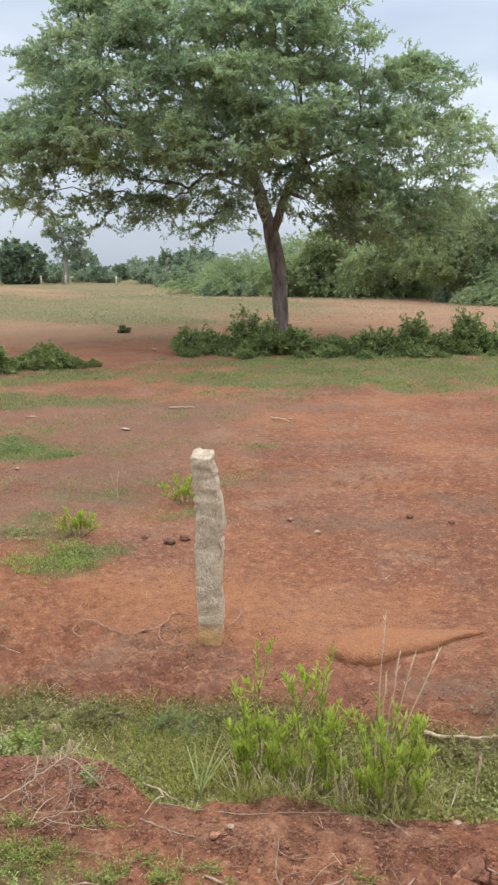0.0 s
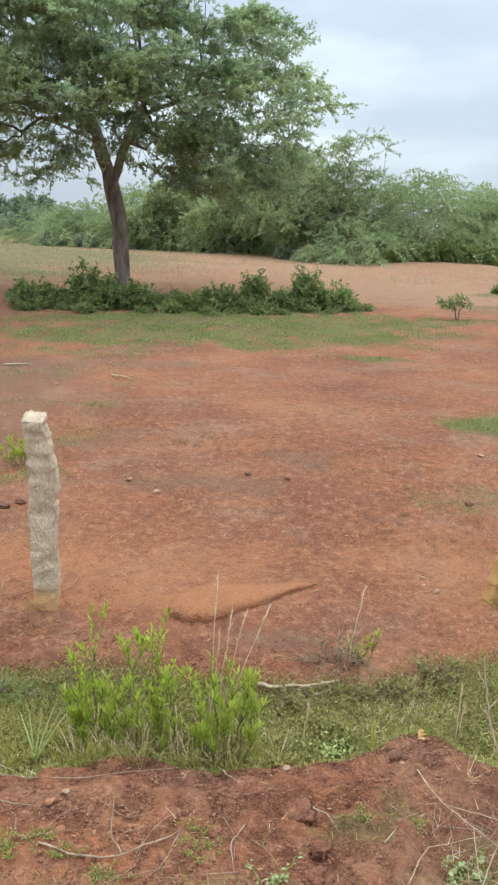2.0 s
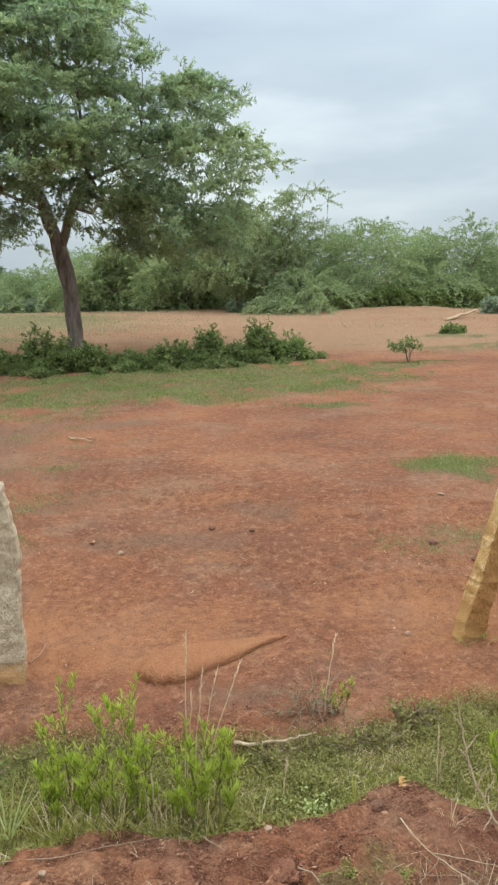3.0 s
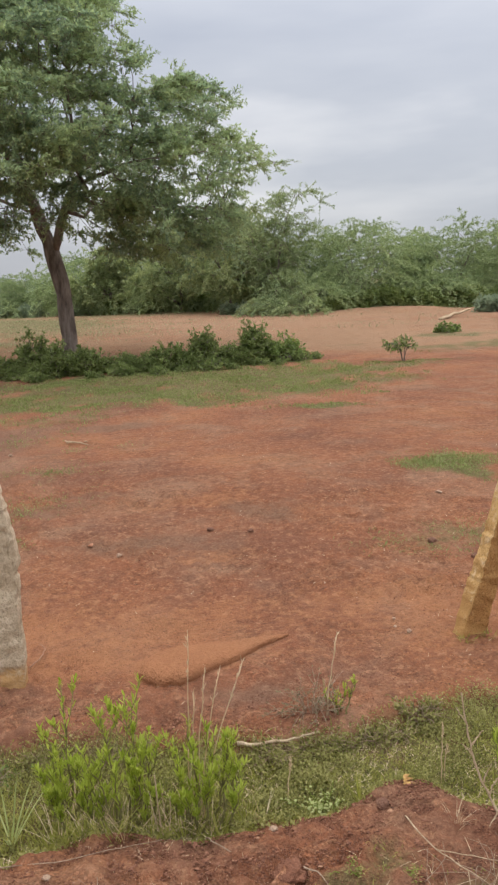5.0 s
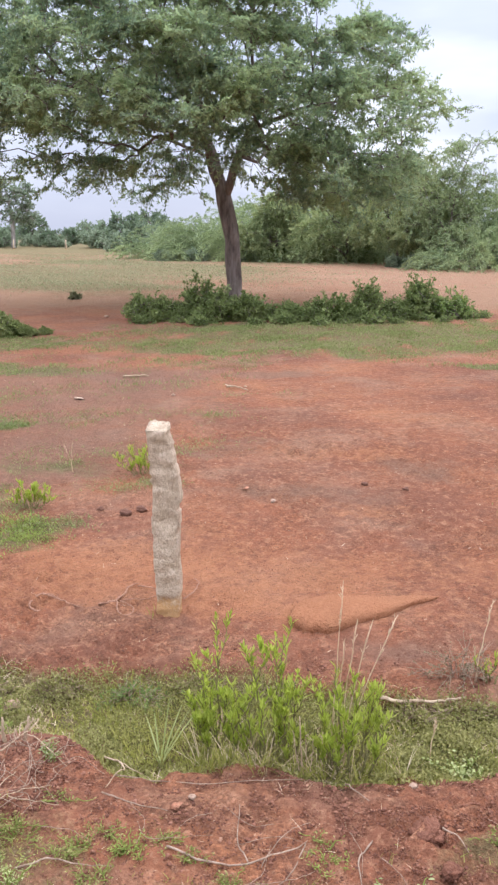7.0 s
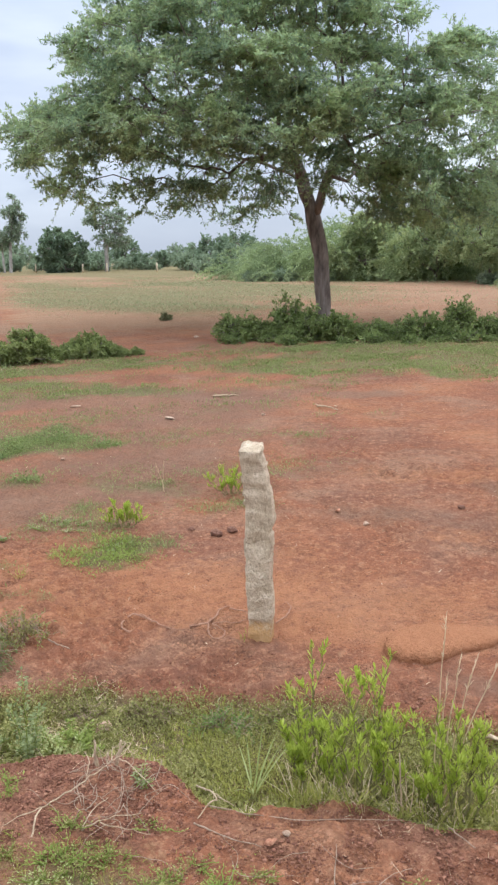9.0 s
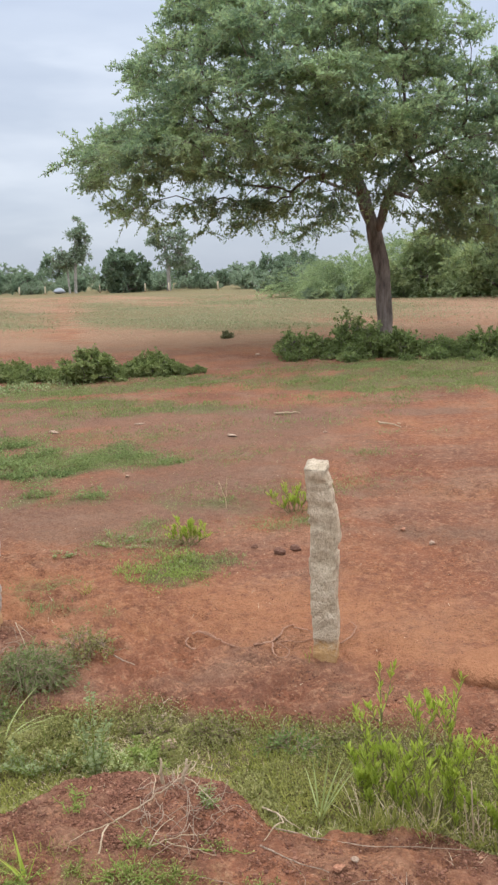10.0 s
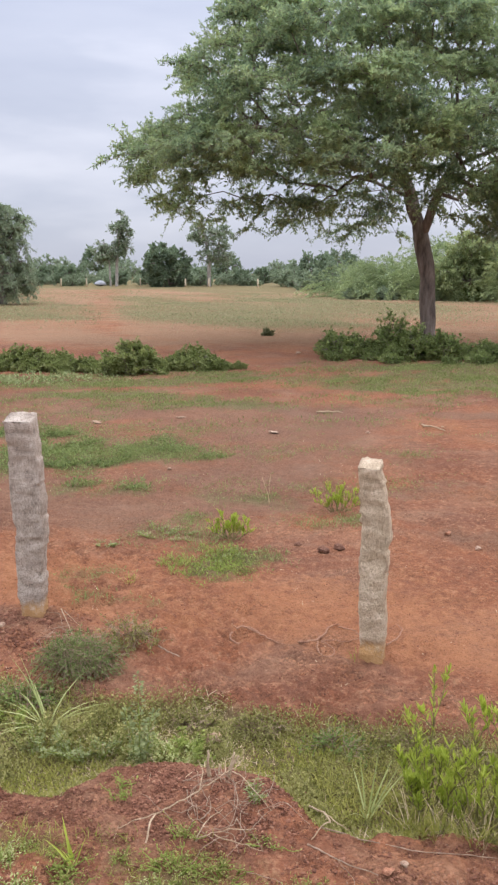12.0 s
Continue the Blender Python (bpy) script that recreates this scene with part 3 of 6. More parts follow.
def sand_cover(x, y):
    s = 1.2 * blob(x, y, 0.72, 4.83, 0.60, 0.19, 0.5)
    for p in ((0.1, 5.2, 0.7, 0.35, 0), (-1.3, 4.9, 0.9, 0.4, 0), (0.9, 8.6, 1.2, 0.5, 0.2), (1.9, 5.6, 1.2, 0.35, 0.2), (-0.3, 6.0, 0.5, 0.3, 0), (1.0, 6.6, 0.6, 0.5, 0)):
        s = np.maximum(s, 0.6 * blob(x, y, *p))
    s = np.maximum(s, (0.55 + 0.3 * waves(x, y, 1.2, 17)) * fade(y, 4.35, 4.7) * (1 - fade(y, 5.4, 6.3)))
    y = y + 2.2 * waves(x, y, 0.22, 64)
    s = np.maximum(s, (0.30 + 0.35 * waves(x, y, 0.9, 67)) * blob(x, y, 2.6, 11.6, 4.0, 3.4))
    return np.maximum(s, 0.5 * fade(y, 21, 27) * (1 - fade(y, 34, 48)))


def crust_cover(x, y):
    c = 0.0 * x
    for p in ((-2.9, 7.4, 1.3, 1.6, 0), (-2.3, 7.8, 1.2, 1.0, 0), (-2.4, 9.8, 2.6, 0.7, 0.1), (-0.6, 8.4, 0.9, 0.35, 0), (0.4, 7.2, 1.0, 0.5, 0), (1.4, 7.9, 0.8, 0.4, 0), (-0.4, 9.0, 0.8, 0.3, 0),
              (-0.3, 13.6, 1.5, 0.35, 0), (-0.5, 13.6, 1.0, 0.25, 0), (-4.5, 11.5, 2.5, 1.0, 0.1), (1.0, 4.25, 0.6, 0.2, 0.1), (-2.6, 4.25, 0.55, 0.35, 0), (-4.5, 20.5, 2.5, 1.2, 0)):
        c = np.maximum(c, 0.95 * blob(x, y, *p))
    c = np.maximum(c, 1.7 * blob(x, y, -0.4, 13.4, 1.1, 0.3))
    c = np.maximum(c, (0.95 + 0.40 * waves(x, y, 0.9, 20)) * fade(-x + 0.1 * y, 1.6, 3.4) * fade(y, 5.4, 6.6) * (1 - fade(y, 12, 16)))
    near, far = ditch_edges(x)
    c = np.maximum(c, 0.5 * in_ditch(x, y))
    c = np.maximum(c, 0.2 * fade(y, far - 0.1, far + 0.05) * (1 - fade(y, 4.15, 4.55)))
    return np.maximum(c, 0.22 * (1 - fade(y, near - 0.1, near + 0.1)) * (1 + waves(x, y, 3.0, 14)))


def graded(lo, hi, fine_lo, fine_hi, step, growth):
    mids = list(np.arange(fine_lo, fine_hi + step / 2, step))
    s, v = step, fine_hi
    while v < hi:
        s *= growth
        v += s
        mids.append(v)
    s, v = step, fine_lo
    while v > lo:
        s *= growth
        v -= s
        mids.insert(0, v)
    return np.array(mids)


gx, gy = graded(-2500, 2500, -3.2, 3.0, 0.028, 1.06), graded(-2500, 3000, 2.0, 8.6, 0.028, 1.04)
X, Y = np.meshgrid(gx, gy)
Zg = height(X, Y)


def smear(a):
    return (a + np.roll(a, 1, 0) + np.roll(a, -1, 0) + np.roll(a, 1, 1) + np.roll(a, -1, 1)) / 2.2


rough = np.random.RandomState(4).normal(0, 1, X.shape)
dents = smear(smear(np.random.RandomState(5).normal(0, 1, X.shape)))
Zg = Zg + (rough * 0.004 + dents * 0.010 * np.clip(0.4 + waves(X, Y, 1.4, 18), 0.15, 1.2)) * (1 - fade(Y, 6, 14)) * (1 - 0.85 * in_ditch(X, Y)) * (1 - 0.7 * np.clip(blob(X, Y, 0.7, 4.8, 0.7, 0.3, 0.5) * 2, 0, 1))
ny, nx = X.shape
idx = np.arange(ny * nx).reshape(ny, nx)
quads = np.stack([idx[:-1, :-1], idx[:-1, 1:], idx[1:, 1:], idx[1:, :-1]], -1).reshape(-1, 4)
ground_mesh = mesh_from("ground", np.stack([X, Y, Zg], -1).reshape(-1, 3), [quads], M_SOIL, True)
for key, cover in (("grass", grass_cover), ("dry", dry_haze_cover), ("sand", sand_cover), ("crust", crust_cover)):
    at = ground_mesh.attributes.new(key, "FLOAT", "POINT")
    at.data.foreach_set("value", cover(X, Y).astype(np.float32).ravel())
ground = tagged(new("ground", ground_mesh), "bare red earth with thin grass patches", "ground", kind="structure")


def on_ground(x, y, dz=0.0):
    return (x, y, float(height(x, y)) + dz)

# ---- stone fence posts ----
def stone_post(at, profile, deep, mat, label, lean=(0.0, 0.0), turn=0.0, seed=1, front=None):
    """A split granite post: profile holds (height, left, right) of its face; rough, chipped edges."""
    rng = np.random.RandomState(seed)
    prof = np.array(profile)
    hs = np.concatenate([[-0.25], np.linspace(0, prof[-1, 0], 110)])
    ring = []
    off = Vector(rng.uniform(0, 40, 3))

    def hewn(x, y, h):
        """How far the split face stands out: broad hollows, flakes and grain."""
        p = Vector((x, y, h)) + off
        flake = max(0.0, noise.noise(Vector((p.x * 6, p.y * 6, p.z * 16))) - 0.05)
        ledge = (h * 8.5 + 0.9 * noise.noise(Vector((p.x * 4, p.y * 4, p.z * 5)))) % 1.0
        return 0.007 * noise.noise(p * 6.0) - 0.013 * flake + 0.0026 * (ledge - 0.5) + 0.0065 * noise.noise(p * 17.0) + 0.0055 * noise.noise(Vector((p.x * 22, p.y * 22, p.z * 34)))

    chip = [0.0, 0.0]
    for h in hs:
        for c in range(2):
            if rng.uniform() < 0.16:
                chip[c] = rng.uniform(-0.009, 0.008)
        lo, hi = np.interp(h, prof[:, 0], prof[:, 1]) + chip[0], np.interp(h, prof[:, 0], prof[:, 2]) + chip[1]
        d = deep * (0.92 + 0.08 * math.sin(h * 9 + seed)) / 2
        cut = 0.008
        pts = []
        for s in range(9):
            x = lo + cut + (hi - lo - 2 * cut) * s / 8
            pts.append((x, -d - hewn(x, -d, h)))
        for s in range(5):
            y = -d + cut + (2 * d - 2 * cut) * s / 4
            pts.append((hi + 0.5 * hewn(hi, y, h), y))
        for s in range(9):
            x = hi - cut - (hi - lo - 2 * cut) * s / 8
            pts.append((x, d + hewn(x, d, h)))
        for s in range(5):
            y = d - cut - (2 * d - 2 * cut) * s / 4
            pts.append((lo - 0.5 * hewn(lo, y, h), y))
        ring.append([(x, y, h) for x, y in pts])
    ring = np.array(ring)
    k = ring.shape[1]
    top = ring[-1].copy()
    top[:, 2] += 0.03 * (top[:, 1] - top[:, 1].mean()) / 0.1 + rng.normal(0, 0.003, k)
    ring[-1] = top
    inner = top.mean(0) + (top - top.mean(0)) * 0.6 + np.array([0, 0, 0.005])
    inner[:, 2] += rng.normal(0, 0.003, k)
    V = np.concatenate([ring.reshape(-1, 3), inner, [inner.mean(0) + [0, 0, 0.004]]])
    m = len(hs)
    q = [[i * k + j, i * k + (j + 1) % k, (i + 1) * k + (j + 1) % k, (i + 1) * k + j] for i in range(m) for j in range(k)]
    t = [[m * k + j, m * k + (j + 1) % k, m * k + k] for j in range(k)]
    s = Shape()
    s.put(V, q, t)
    ob = new("fence_post", s.mesh("fence_post", mat))
    # the near face takes a second colour that carries its shade
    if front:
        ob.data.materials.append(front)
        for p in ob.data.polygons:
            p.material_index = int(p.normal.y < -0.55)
    ob.matrix_basis = Matrix.Translation(at) @ Matrix.Rotation(turn, 4, "Z") @ Matrix.Rotation(lean[0], 4, "Y") @ Matrix.Rotation(lean[1], 4, "X")
    return tagged(ob, label, "fence post", "stone fence posts")


POST_A = [(0, -.070, .070), (.25, -.070, .076), (.42, -.068, .072), (.57, -.071, .078), (.68, -.069, .082), (.72, -.070, .100), (.77, -.069, .106), (.95, -.069, .080), (1.02, -.075, .070), (1.175, -.088, .028)]
POST_B = [(0, -.063, .064), (.12, -.070, .070), (.14, -.083, .078), (.42, -.088, .092), (.60, -.074, .100), (.77, -.090, .112), (.88, -.090, .095), (1.12, -.098, .090), (1.30, -.108, .068)]
POST_C = [(0, -.088, .076), (.3, -.080, .073), (.6, -.072, .071), (.66, -.078, .071), (.9, -.066, .066), (1.25, -.056, .056)]
stone_post(on_ground(-0.385, 4.605), POST_A, 0.125, M_POST, "rough grey granite fence post stained red at the foot", (-0.012, 0), seed=3)
stone_post(on_ground(-2.57, 4.44), POST_B, 0.15, M_POST_GREY, "tall rough granite post standing in loose earth", seed=8, turn=0.25)
stone_post(on_ground(2.42, 4.84, -0.02), POST_C, 0.13, M_POST_OCHRE, "ochre stained granite post leaning over sideways", (0.29, 0.04), 0.30, seed=5, front=M_POST_BROWN_SHADED)


# ---- the big tree ----
def inside(poly, u, z):
    hit = False
    for (x1, y1), (x2, y2) in zip(poly, poly[1:] + poly[:1]):
        if (y1 > z) != (y2 > z) and u < (x2 - x1) * (z - y1) / (y2 - y1) + x1:
            hit = not hit
    return hit


def edge_gap(poly, u, z):
    p = np.array([u, z])
    best = 99.0
    for a, b in zip(poly, poly[1:] + poly[:1]):
        a, b = np.array(a), np.array(b)
        t = np.clip(np.dot(p - a, b - a) / np.dot(b - a, b - a), 0, 1)
        best = min(best, float(np.linalg.norm(a + t * (b - a) - p)))
    return best


OUTLINE = [(-10.9, 5.8), (-10.9, 6.8), (-10.1, 7.7), (-9.2, 8.6), (-8.4, 9.7), (-7.4, 10.9), (-5.2, 12.5), (-2.5, 13.3), (0.5, 12.6), (2.6, 10.7), (3.3, 9.4), (5.0, 9.1), (6.6, 8.6),
           (5.6, 7.5), (7.8, 6.7), (7.4, 5.9), (6.9, 5.0), (6.6, 3.9), (5.6, 2.9), (4.2, 2.5), (2.2, 3.0), (0.8, 3.4), (-1.5, 2.95), (-4.2, 2.95), (-6.9, 3.5), (-9.0, 3.9), (-10.3, 4.8)]


def big_tree(at):
    rng = np.random.RandomState(21)
    root = thing("shade_tree", at, "broad spreading shade tree with feathery grey-green leaves", "tree")
    limbs = [[(0, 0, -0.2), (-0.03, 0, 1.0), (-0.12, 0, 2.4), (-0.28, 0, 3.4), (-0.7, 0.1, 4.6), (-1.2, 0.2, 6.4), (-1.7, 0.4, 8.6), (-2.2, 0.4, 11.2)],
             [(-0.28, 0, 3.4), (0.15, -0.3, 4.6), (1.1, -0.5, 6.4), (2.2, -0.6, 7.6), (3.4, -0.4, 8.4)],
             [(-0.8, 0.1, 4.9), (-2.2, -0.8, 6.0), (-4.2, -1.2, 6.6), (-6.4, -1.2, 7.0)],
             [(-0.7, 0.1, 4.6), (-1.5, 2.0, 6.2), (-1.9, 4.2, 7.8)],
             [(-0.7, 0.1, 4.6), (-1.3, -2.0, 6.4), (-1.2, -4.2, 7.6)],
             [(-1.1, 0.2, 6.2), (-3.0, 0.4, 7.8), (-5.5, 0.4, 9.6), (-6.8, 0.2, 10.4)],
             [(-0.7, 0, 4.6), (-2.4, 1.8, 5.4), (-4.8, 3.0, 6.0)],
             [(0.6, -0.4, 5.4), (2.6, -1.6, 6.0), (4.4, -2.2, 6.0)]]
    centres = []
    while len(centres) < 1450:
        u, z = rng.uniform(-11, 7.5), rng.uniform(2.4, 13.3)
        if not inside(OUTLINE, u, z):
            continue
        gap = edge_gap(OUTLINE, u, z)
        if gap < 0.45:
            continue
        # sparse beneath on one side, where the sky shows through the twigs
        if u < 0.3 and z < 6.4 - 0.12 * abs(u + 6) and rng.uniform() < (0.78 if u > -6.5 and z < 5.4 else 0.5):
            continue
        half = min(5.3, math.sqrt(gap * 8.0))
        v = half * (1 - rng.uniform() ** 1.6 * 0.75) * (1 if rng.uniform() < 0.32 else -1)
        # narrowed towards the eye and widened behind, so OUTLINE holds as seen from there
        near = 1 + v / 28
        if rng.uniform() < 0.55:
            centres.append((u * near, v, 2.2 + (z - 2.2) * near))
            continue
        # a pad of foliage: domed, wider than it is deep
        wide = rng.uniform(0.35, 0.8)
        for _ in range(rng.randint(3, 7)):
            du, dv = rng.normal(0, wide, 2)
            dz = rng.normal(0, 0.14) - 0.2 * (du * du + dv * dv)
            if inside(OUTLINE, u + du, z + dz) and edge_gap(OUTLINE, u + du, z + dz) > 0.28:
                centres.append(((u + du) * near, v + dv, 2.2 + (z + dz - 2.2) * near))
    grow(root, rng, limbs, centres, twigs=8, reach=0.68, per_twig=36, size=(0.122, 0.042), droop=0.20, tip=0.0070, power=0.50, clear=4.4, step=0.7, flat=0.45,
         mats=(M_BARK, M_LEAF_TREE), labels=("dark furrowed trunk and limbs", "feathery grey-green crown with gaps"), twig_r=0.0042, arch=0.18)
    return root


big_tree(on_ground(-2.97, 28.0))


# ---- bushes and scrub ----
def bush(name, at, r, n, mats, label, group="", size=(0.10, 0.05), seed=1, twigs=6, per_twig=14, reach=0.28, stems=6, droop=0.05, category="bush", profile=LEAF, low=-0.05,
         flat=0.8, lift=0.3, hollow=0.3, twig_r=0.004, tip=0.006, spread=0.75, arch=0.05, outward=0.55):
    rng = np.random.RandomState(seed)
    root = thing(name, at, label, category, group)
    limbs = []
    for i in range(stems):
        a = 6.28 * i / stems + rng.uniform(-0.3, 0.3)
        q = rng.uniform(0.25, 0.6)
        limbs.append([(0.05 * r[0] * math.cos(a), 0.05 * r[1] * math.sin(a), -0.05), (0.3 * q * r[0] * math.cos(a), 0.3 * q * r[1] * math.sin(a), 0.35 * r[2]), (q * r[0] * math.cos(a), q * r[1] * math.sin(a), 0.75 * r[2])])
    c = in_shell(rng, n, (r[0] * 0.86, r[1] * 0.86, r[2] * (0.9 - lift * 0.5)), r[2] * lift * 0.5, low, hollow)
    return grow(root, rng, limbs, c, twigs, reach, per_twig, size, profile, droop, tip, 0.45, max(0.12, 0.14 * r[2]), flat, mats, ("branchwork", "foliage"), twig_r=twig_r, spread=spread, arch=arch, outward=outward)


rng = np.random.RandomState(77)


def row(x, y):
    """The row of bushes swings nearer on the tree's shady side."""
    return on_ground(x * 0.97, y - 0.9 * float(1 - fade(x, 0.5, 3.6)))


row_kinds = [bush("bush", row(*p), r, 46, (M_BARK, M_LEAF_BUSH), "dense dark green bush under the shade tree", "bushes under the tree", (0.10, 0.046), s, reach=0.34, per_twig=20, twigs=5, flat=1.2, spread=0.7)
             for p, r, s in (((-4.6, 22.5), (0.6, 0.55, 0.62), 1), ((-3.2, 23.0), (0.6, 0.6, 1.0), 2), ((-1.9, 22.9), (0.5, 0.45, 0.62), 3), ((2.7, 23.2), (0.62, 0.6, 1.0), 4))]
for x, y, k, s in ((-4.0, 22.8, 0, 0.75), (-3.6, 22.5, 2, 0.5), (-2.55, 22.6, 1, 0.8), (-2.1, 23.4, 3, 0.55), (-1.35, 23.1, 0, 0.62), (-0.75, 22.9, 2, 0.72), (-0.25, 23.3, 1, 0.42), (0.35, 23.0, 0, 0.95),
                   (0.85, 23.1, 2, 0.6), (1.45, 23.3, 3, 0.9), (2.0, 23.0, 1, 0.5), (3.3, 23.2, 2, 0.8), (3.75, 23.4, 0, 0.5), (-3.0, 22.3, 0, 0.55), (1.1, 22.7, 0, 0.5), (-0.3, 22.6, 0, 0.5), (2.4, 22.8, 0, 0.55)):
    copy_thing(row_kinds[k], Matrix.Translation(row(x, y)) @ Matrix.Rotation(rng.uniform(0, 6.28), 4, "Z") @ Matrix.Scale(s, 4))

scrap = bush("bush", on_ground(-2.2, 22.0), (0.42, 0.34, 0.26), 16, (M_BARK, M_LEAF_BUSH), "low thin green growth before the bush row", "low growth", (0.10, 0.045), 21, reach=0.16, per_twig=9)
for x, y, s in ((-4.5, 21.8, 0.7), (-3.7, 22.1, 0.6), (-3.1, 21.7, 0.8), (-1.5, 21.6, 0.6), (0.1, 21.8, 0.7), (0.7, 22.2, 0.55), (2.9, 22.3, 0.7), (3.4, 22.0, 0.5), (-0.9, 22.1, 0.9), (1.5, 22.2, 1.0), (2.1, 21.9, 0.5), (4.1, 22.9, 0.9), (4.6, 23.1, 0.6)):
    copy_thing(scrap, Matrix.Translation(row(x, y)) @ Matrix.Rotation(rng.uniform(0, 6.28), 4, "Z") @ Matrix.Scale(s, 4))
bush("bush", on_ground(3.55, 23.0), (0.62, 0.5, 0.62), 34, (M_BARK, M_LEAF_MID), "light green bush at the end of a dark row", seed=20, size=(0.10, 0.045), reach=0.28, per_twig=9)
LOW = "low fresh green bush on bare ground"
low_kinds = [bush("bush", on_ground(-8.35, 16.9), (0.72, 0.6, 0.70), 44, (M_BARK, M_MEADOW), LOW, "low bushes", (0.09, 0.045), 11, reach=0.24, per_twig=24),
             bush("bush", on_ground(-7.15, 18.2), (0.55, 0.45, 0.45), 34, (M_BARK, M_MEADOW), LOW, "low bushes", (0.08, 0.04), 12, reach=0.22, per_twig=24)]
for x, y, k, s in ((-11.3, 17.0, 1, 1.0), (-10.75, 17.1, 0, 0.7), (-10.05, 17.0, 1, 0.85), (-9.75, 17.7, 1, 0.5), (-9.2, 17.6, 1, 0.4), (-7.95, 17.6, 1, 0.7), (-7.6, 18.1, 1, 0.8), (-6.85, 18.5, 1, 0.6), (-12.0, 16.5, 0, 0.7), (-12.8, 16.3, 1, 1.0), (-10.4, 16.9, 1, 0.55), (-8.9, 17.2, 1, 0.6), (-7.75, 17.5, 1, 0.45), (-6.5, 18.3, 1, 0.45), (-11.0, 16.7, 1, 0.5), (-11.7, 16.8, 1, 0.6), (-12.4, 16.8, 1, 0.7), (-10.7, 16.5, 1, 0.42), (-9.5, 17.1, 1, 0.62), (-9.9, 16.6, 1, 0.4), (-9.15, 17.0, 1, 0.5), (-8.7, 17.5, 1, 0.5), (-8.2, 17.3, 0, 0.45), (-7.4, 17.9, 1, 0.5), (-6.9, 18.0, 1, 0.4), (-6.2, 18.6, 1, 0.35), (-11.4, 16.4, 1, 0.4), (-13.4, 16.0, 0, 0.7)):
    copy_thing(low_kinds[k], Matrix.Translation(on_ground(x, y)) @ Matrix.Rotation(rng.uniform(0, 6.28), 4, "Z") @ Matrix.Scale(s, 4))

bush("sapling", on_ground(6.5, 21.3), (0.52, 0.42, 0.62), 15, (M_BARK, M_LEAF_MID), "small leafy sapling on bare stems", seed=15, size=(0.075, 0.032), reach=0.17, per_twig=8, stems=5, low=0.2, lift=0.9, category="sapling")
bush("bush", on_ground(10.8, 30.9), (0.85, 0.45, 0.26), 16, (M_BARK, M_LEAF_MID), "low thin green bush in thin grass", seed=16, reach=0.2)
bush("bush", on_ground(4.2, 27.0), (0.25, 0.25, 0.3), 10, (M_TWIG, M_LEAF_WEED), "sparse half dry bush on bare earth", seed=17, reach=0.15, per_twig=5)
bush("tuft", on_ground(-8.8, 28.9), (0.17, 0.15, 0.17), 9, (M_TWIG, M_LEAF_OLIVE), "small dark tuft on bare earth", seed=18, reach=0.14, category="shrub")
bush("tuft", on_ground(-5.2, 23.6), (0.35, 0.25, 0.22), 12, (M_TWIG, M_LEAF_OLIVE), "small dark tuft on bare earth", seed=19, reach=0.14, category="shrub")

# thorn scrub along the far edge of the clearing
THORN = dict(size=(0.20, 0.040), twigs=6, per_twig=50, reach=1.9, droop=0.5, flat=0.12, arch=0.36, category="thorn shrub", twig_r=0.0, tip=0.0075, stems=7, hollow=0.30, spread=0.34, outward=1.0, low=-0.25)
thorns = [bush("thorn_shrub", on_ground(13.2, 57.5), (5.4, 4.4, 5.9), 190, (M_BARK, M_LEAF_THORN), "tall feathery thorn shrub with drooping boughs", "thorn scrub", seed=31, **THORN),
          bush("thorn_shrub", on_ground(20.6, 59.5), (5.6, 4.6, 6.5), 200, (M_BARK, M_LEAF_THORN), "tall feathery thorn shrub with drooping boughs", "thorn scrub", seed=32, **THORN),
          bush("thorn_shrub", on_ground(9.0, 53.6), (3.5, 2.6, 2.5), 80, (M_BARK, M_LEAF_THORN), "tall feathery thorn shrub with drooping boughs", "thorn scrub", seed=33, **THORN)]
for x, y, k, s in ((27.5, 62, 0, 1.15), (16.5, 63, 1, 1.0), (34, 64, 1, 1.05), (10, 62, 0, 0.95),
                   (4.0, 69, 0, 0.85), (0.5, 71, 2, 1.35), (-3.2, 72, 0, 0.86), (-6.8, 72, 1, 0.76), (-10.5, 73, 2, 1.4), (-13.8, 74, 0, 0.62), (23.6, 56.6, 0, 0.62), (17.0, 56.4, 2, 1.15), (-1.0, 77, 1, 0.95), (-8.5, 79, 0, 0.95), (7.0, 75, 1, 1.0), (-16.5, 80, 2, 1.1)):
    copy_thing(thorns[k], Matrix.Translation(on_ground(x, y)) @ Matrix.Rotation(rng.uniform(0, 6.28), 4, "Z") @ Matrix.Scale(s, 4))
under = [bush("undergrowth_bush", on_ground(14.0, 53.6), (1.3, 0.9, 1.15), 40, (M_BARK, M_LEAF_BUSH), "dark leafy bush at the foot of thorn scrub", "undergrowth", (0.26, 0.12), 35, reach=0.45)]
for x, y, s in ((10.6, 52.6, 0.55), (13.0, 53.0, 0.7), (15.1, 53.2, 0.8), (17.3, 53.4, 0.7), (19.6, 54.2, 0.8), (22.1, 55.0, 0.75), (24.8, 56.2, 0.8), (12.0, 54.2, 1.0), (16.2, 54.0, 0.95), (18.4, 54.6, 1.05), (20.8, 55.2, 0.9), (23.4, 56.0, 1.1), (26.0, 57.5, 1.1), (6.0, 66.5, 0.9), (2.5, 68.0, 1.0), (-1.5, 69.0, 0.9), (-5.0, 69.8, 0.9), (29, 58.5, 1.1)):
    copy_thing(under[0], Matrix.Translation(on_ground(x, y)) @ Matrix.Rotation(rng.uniform(0, 6.28), 4, "Z") @ Matrix.Scale(s, 4))
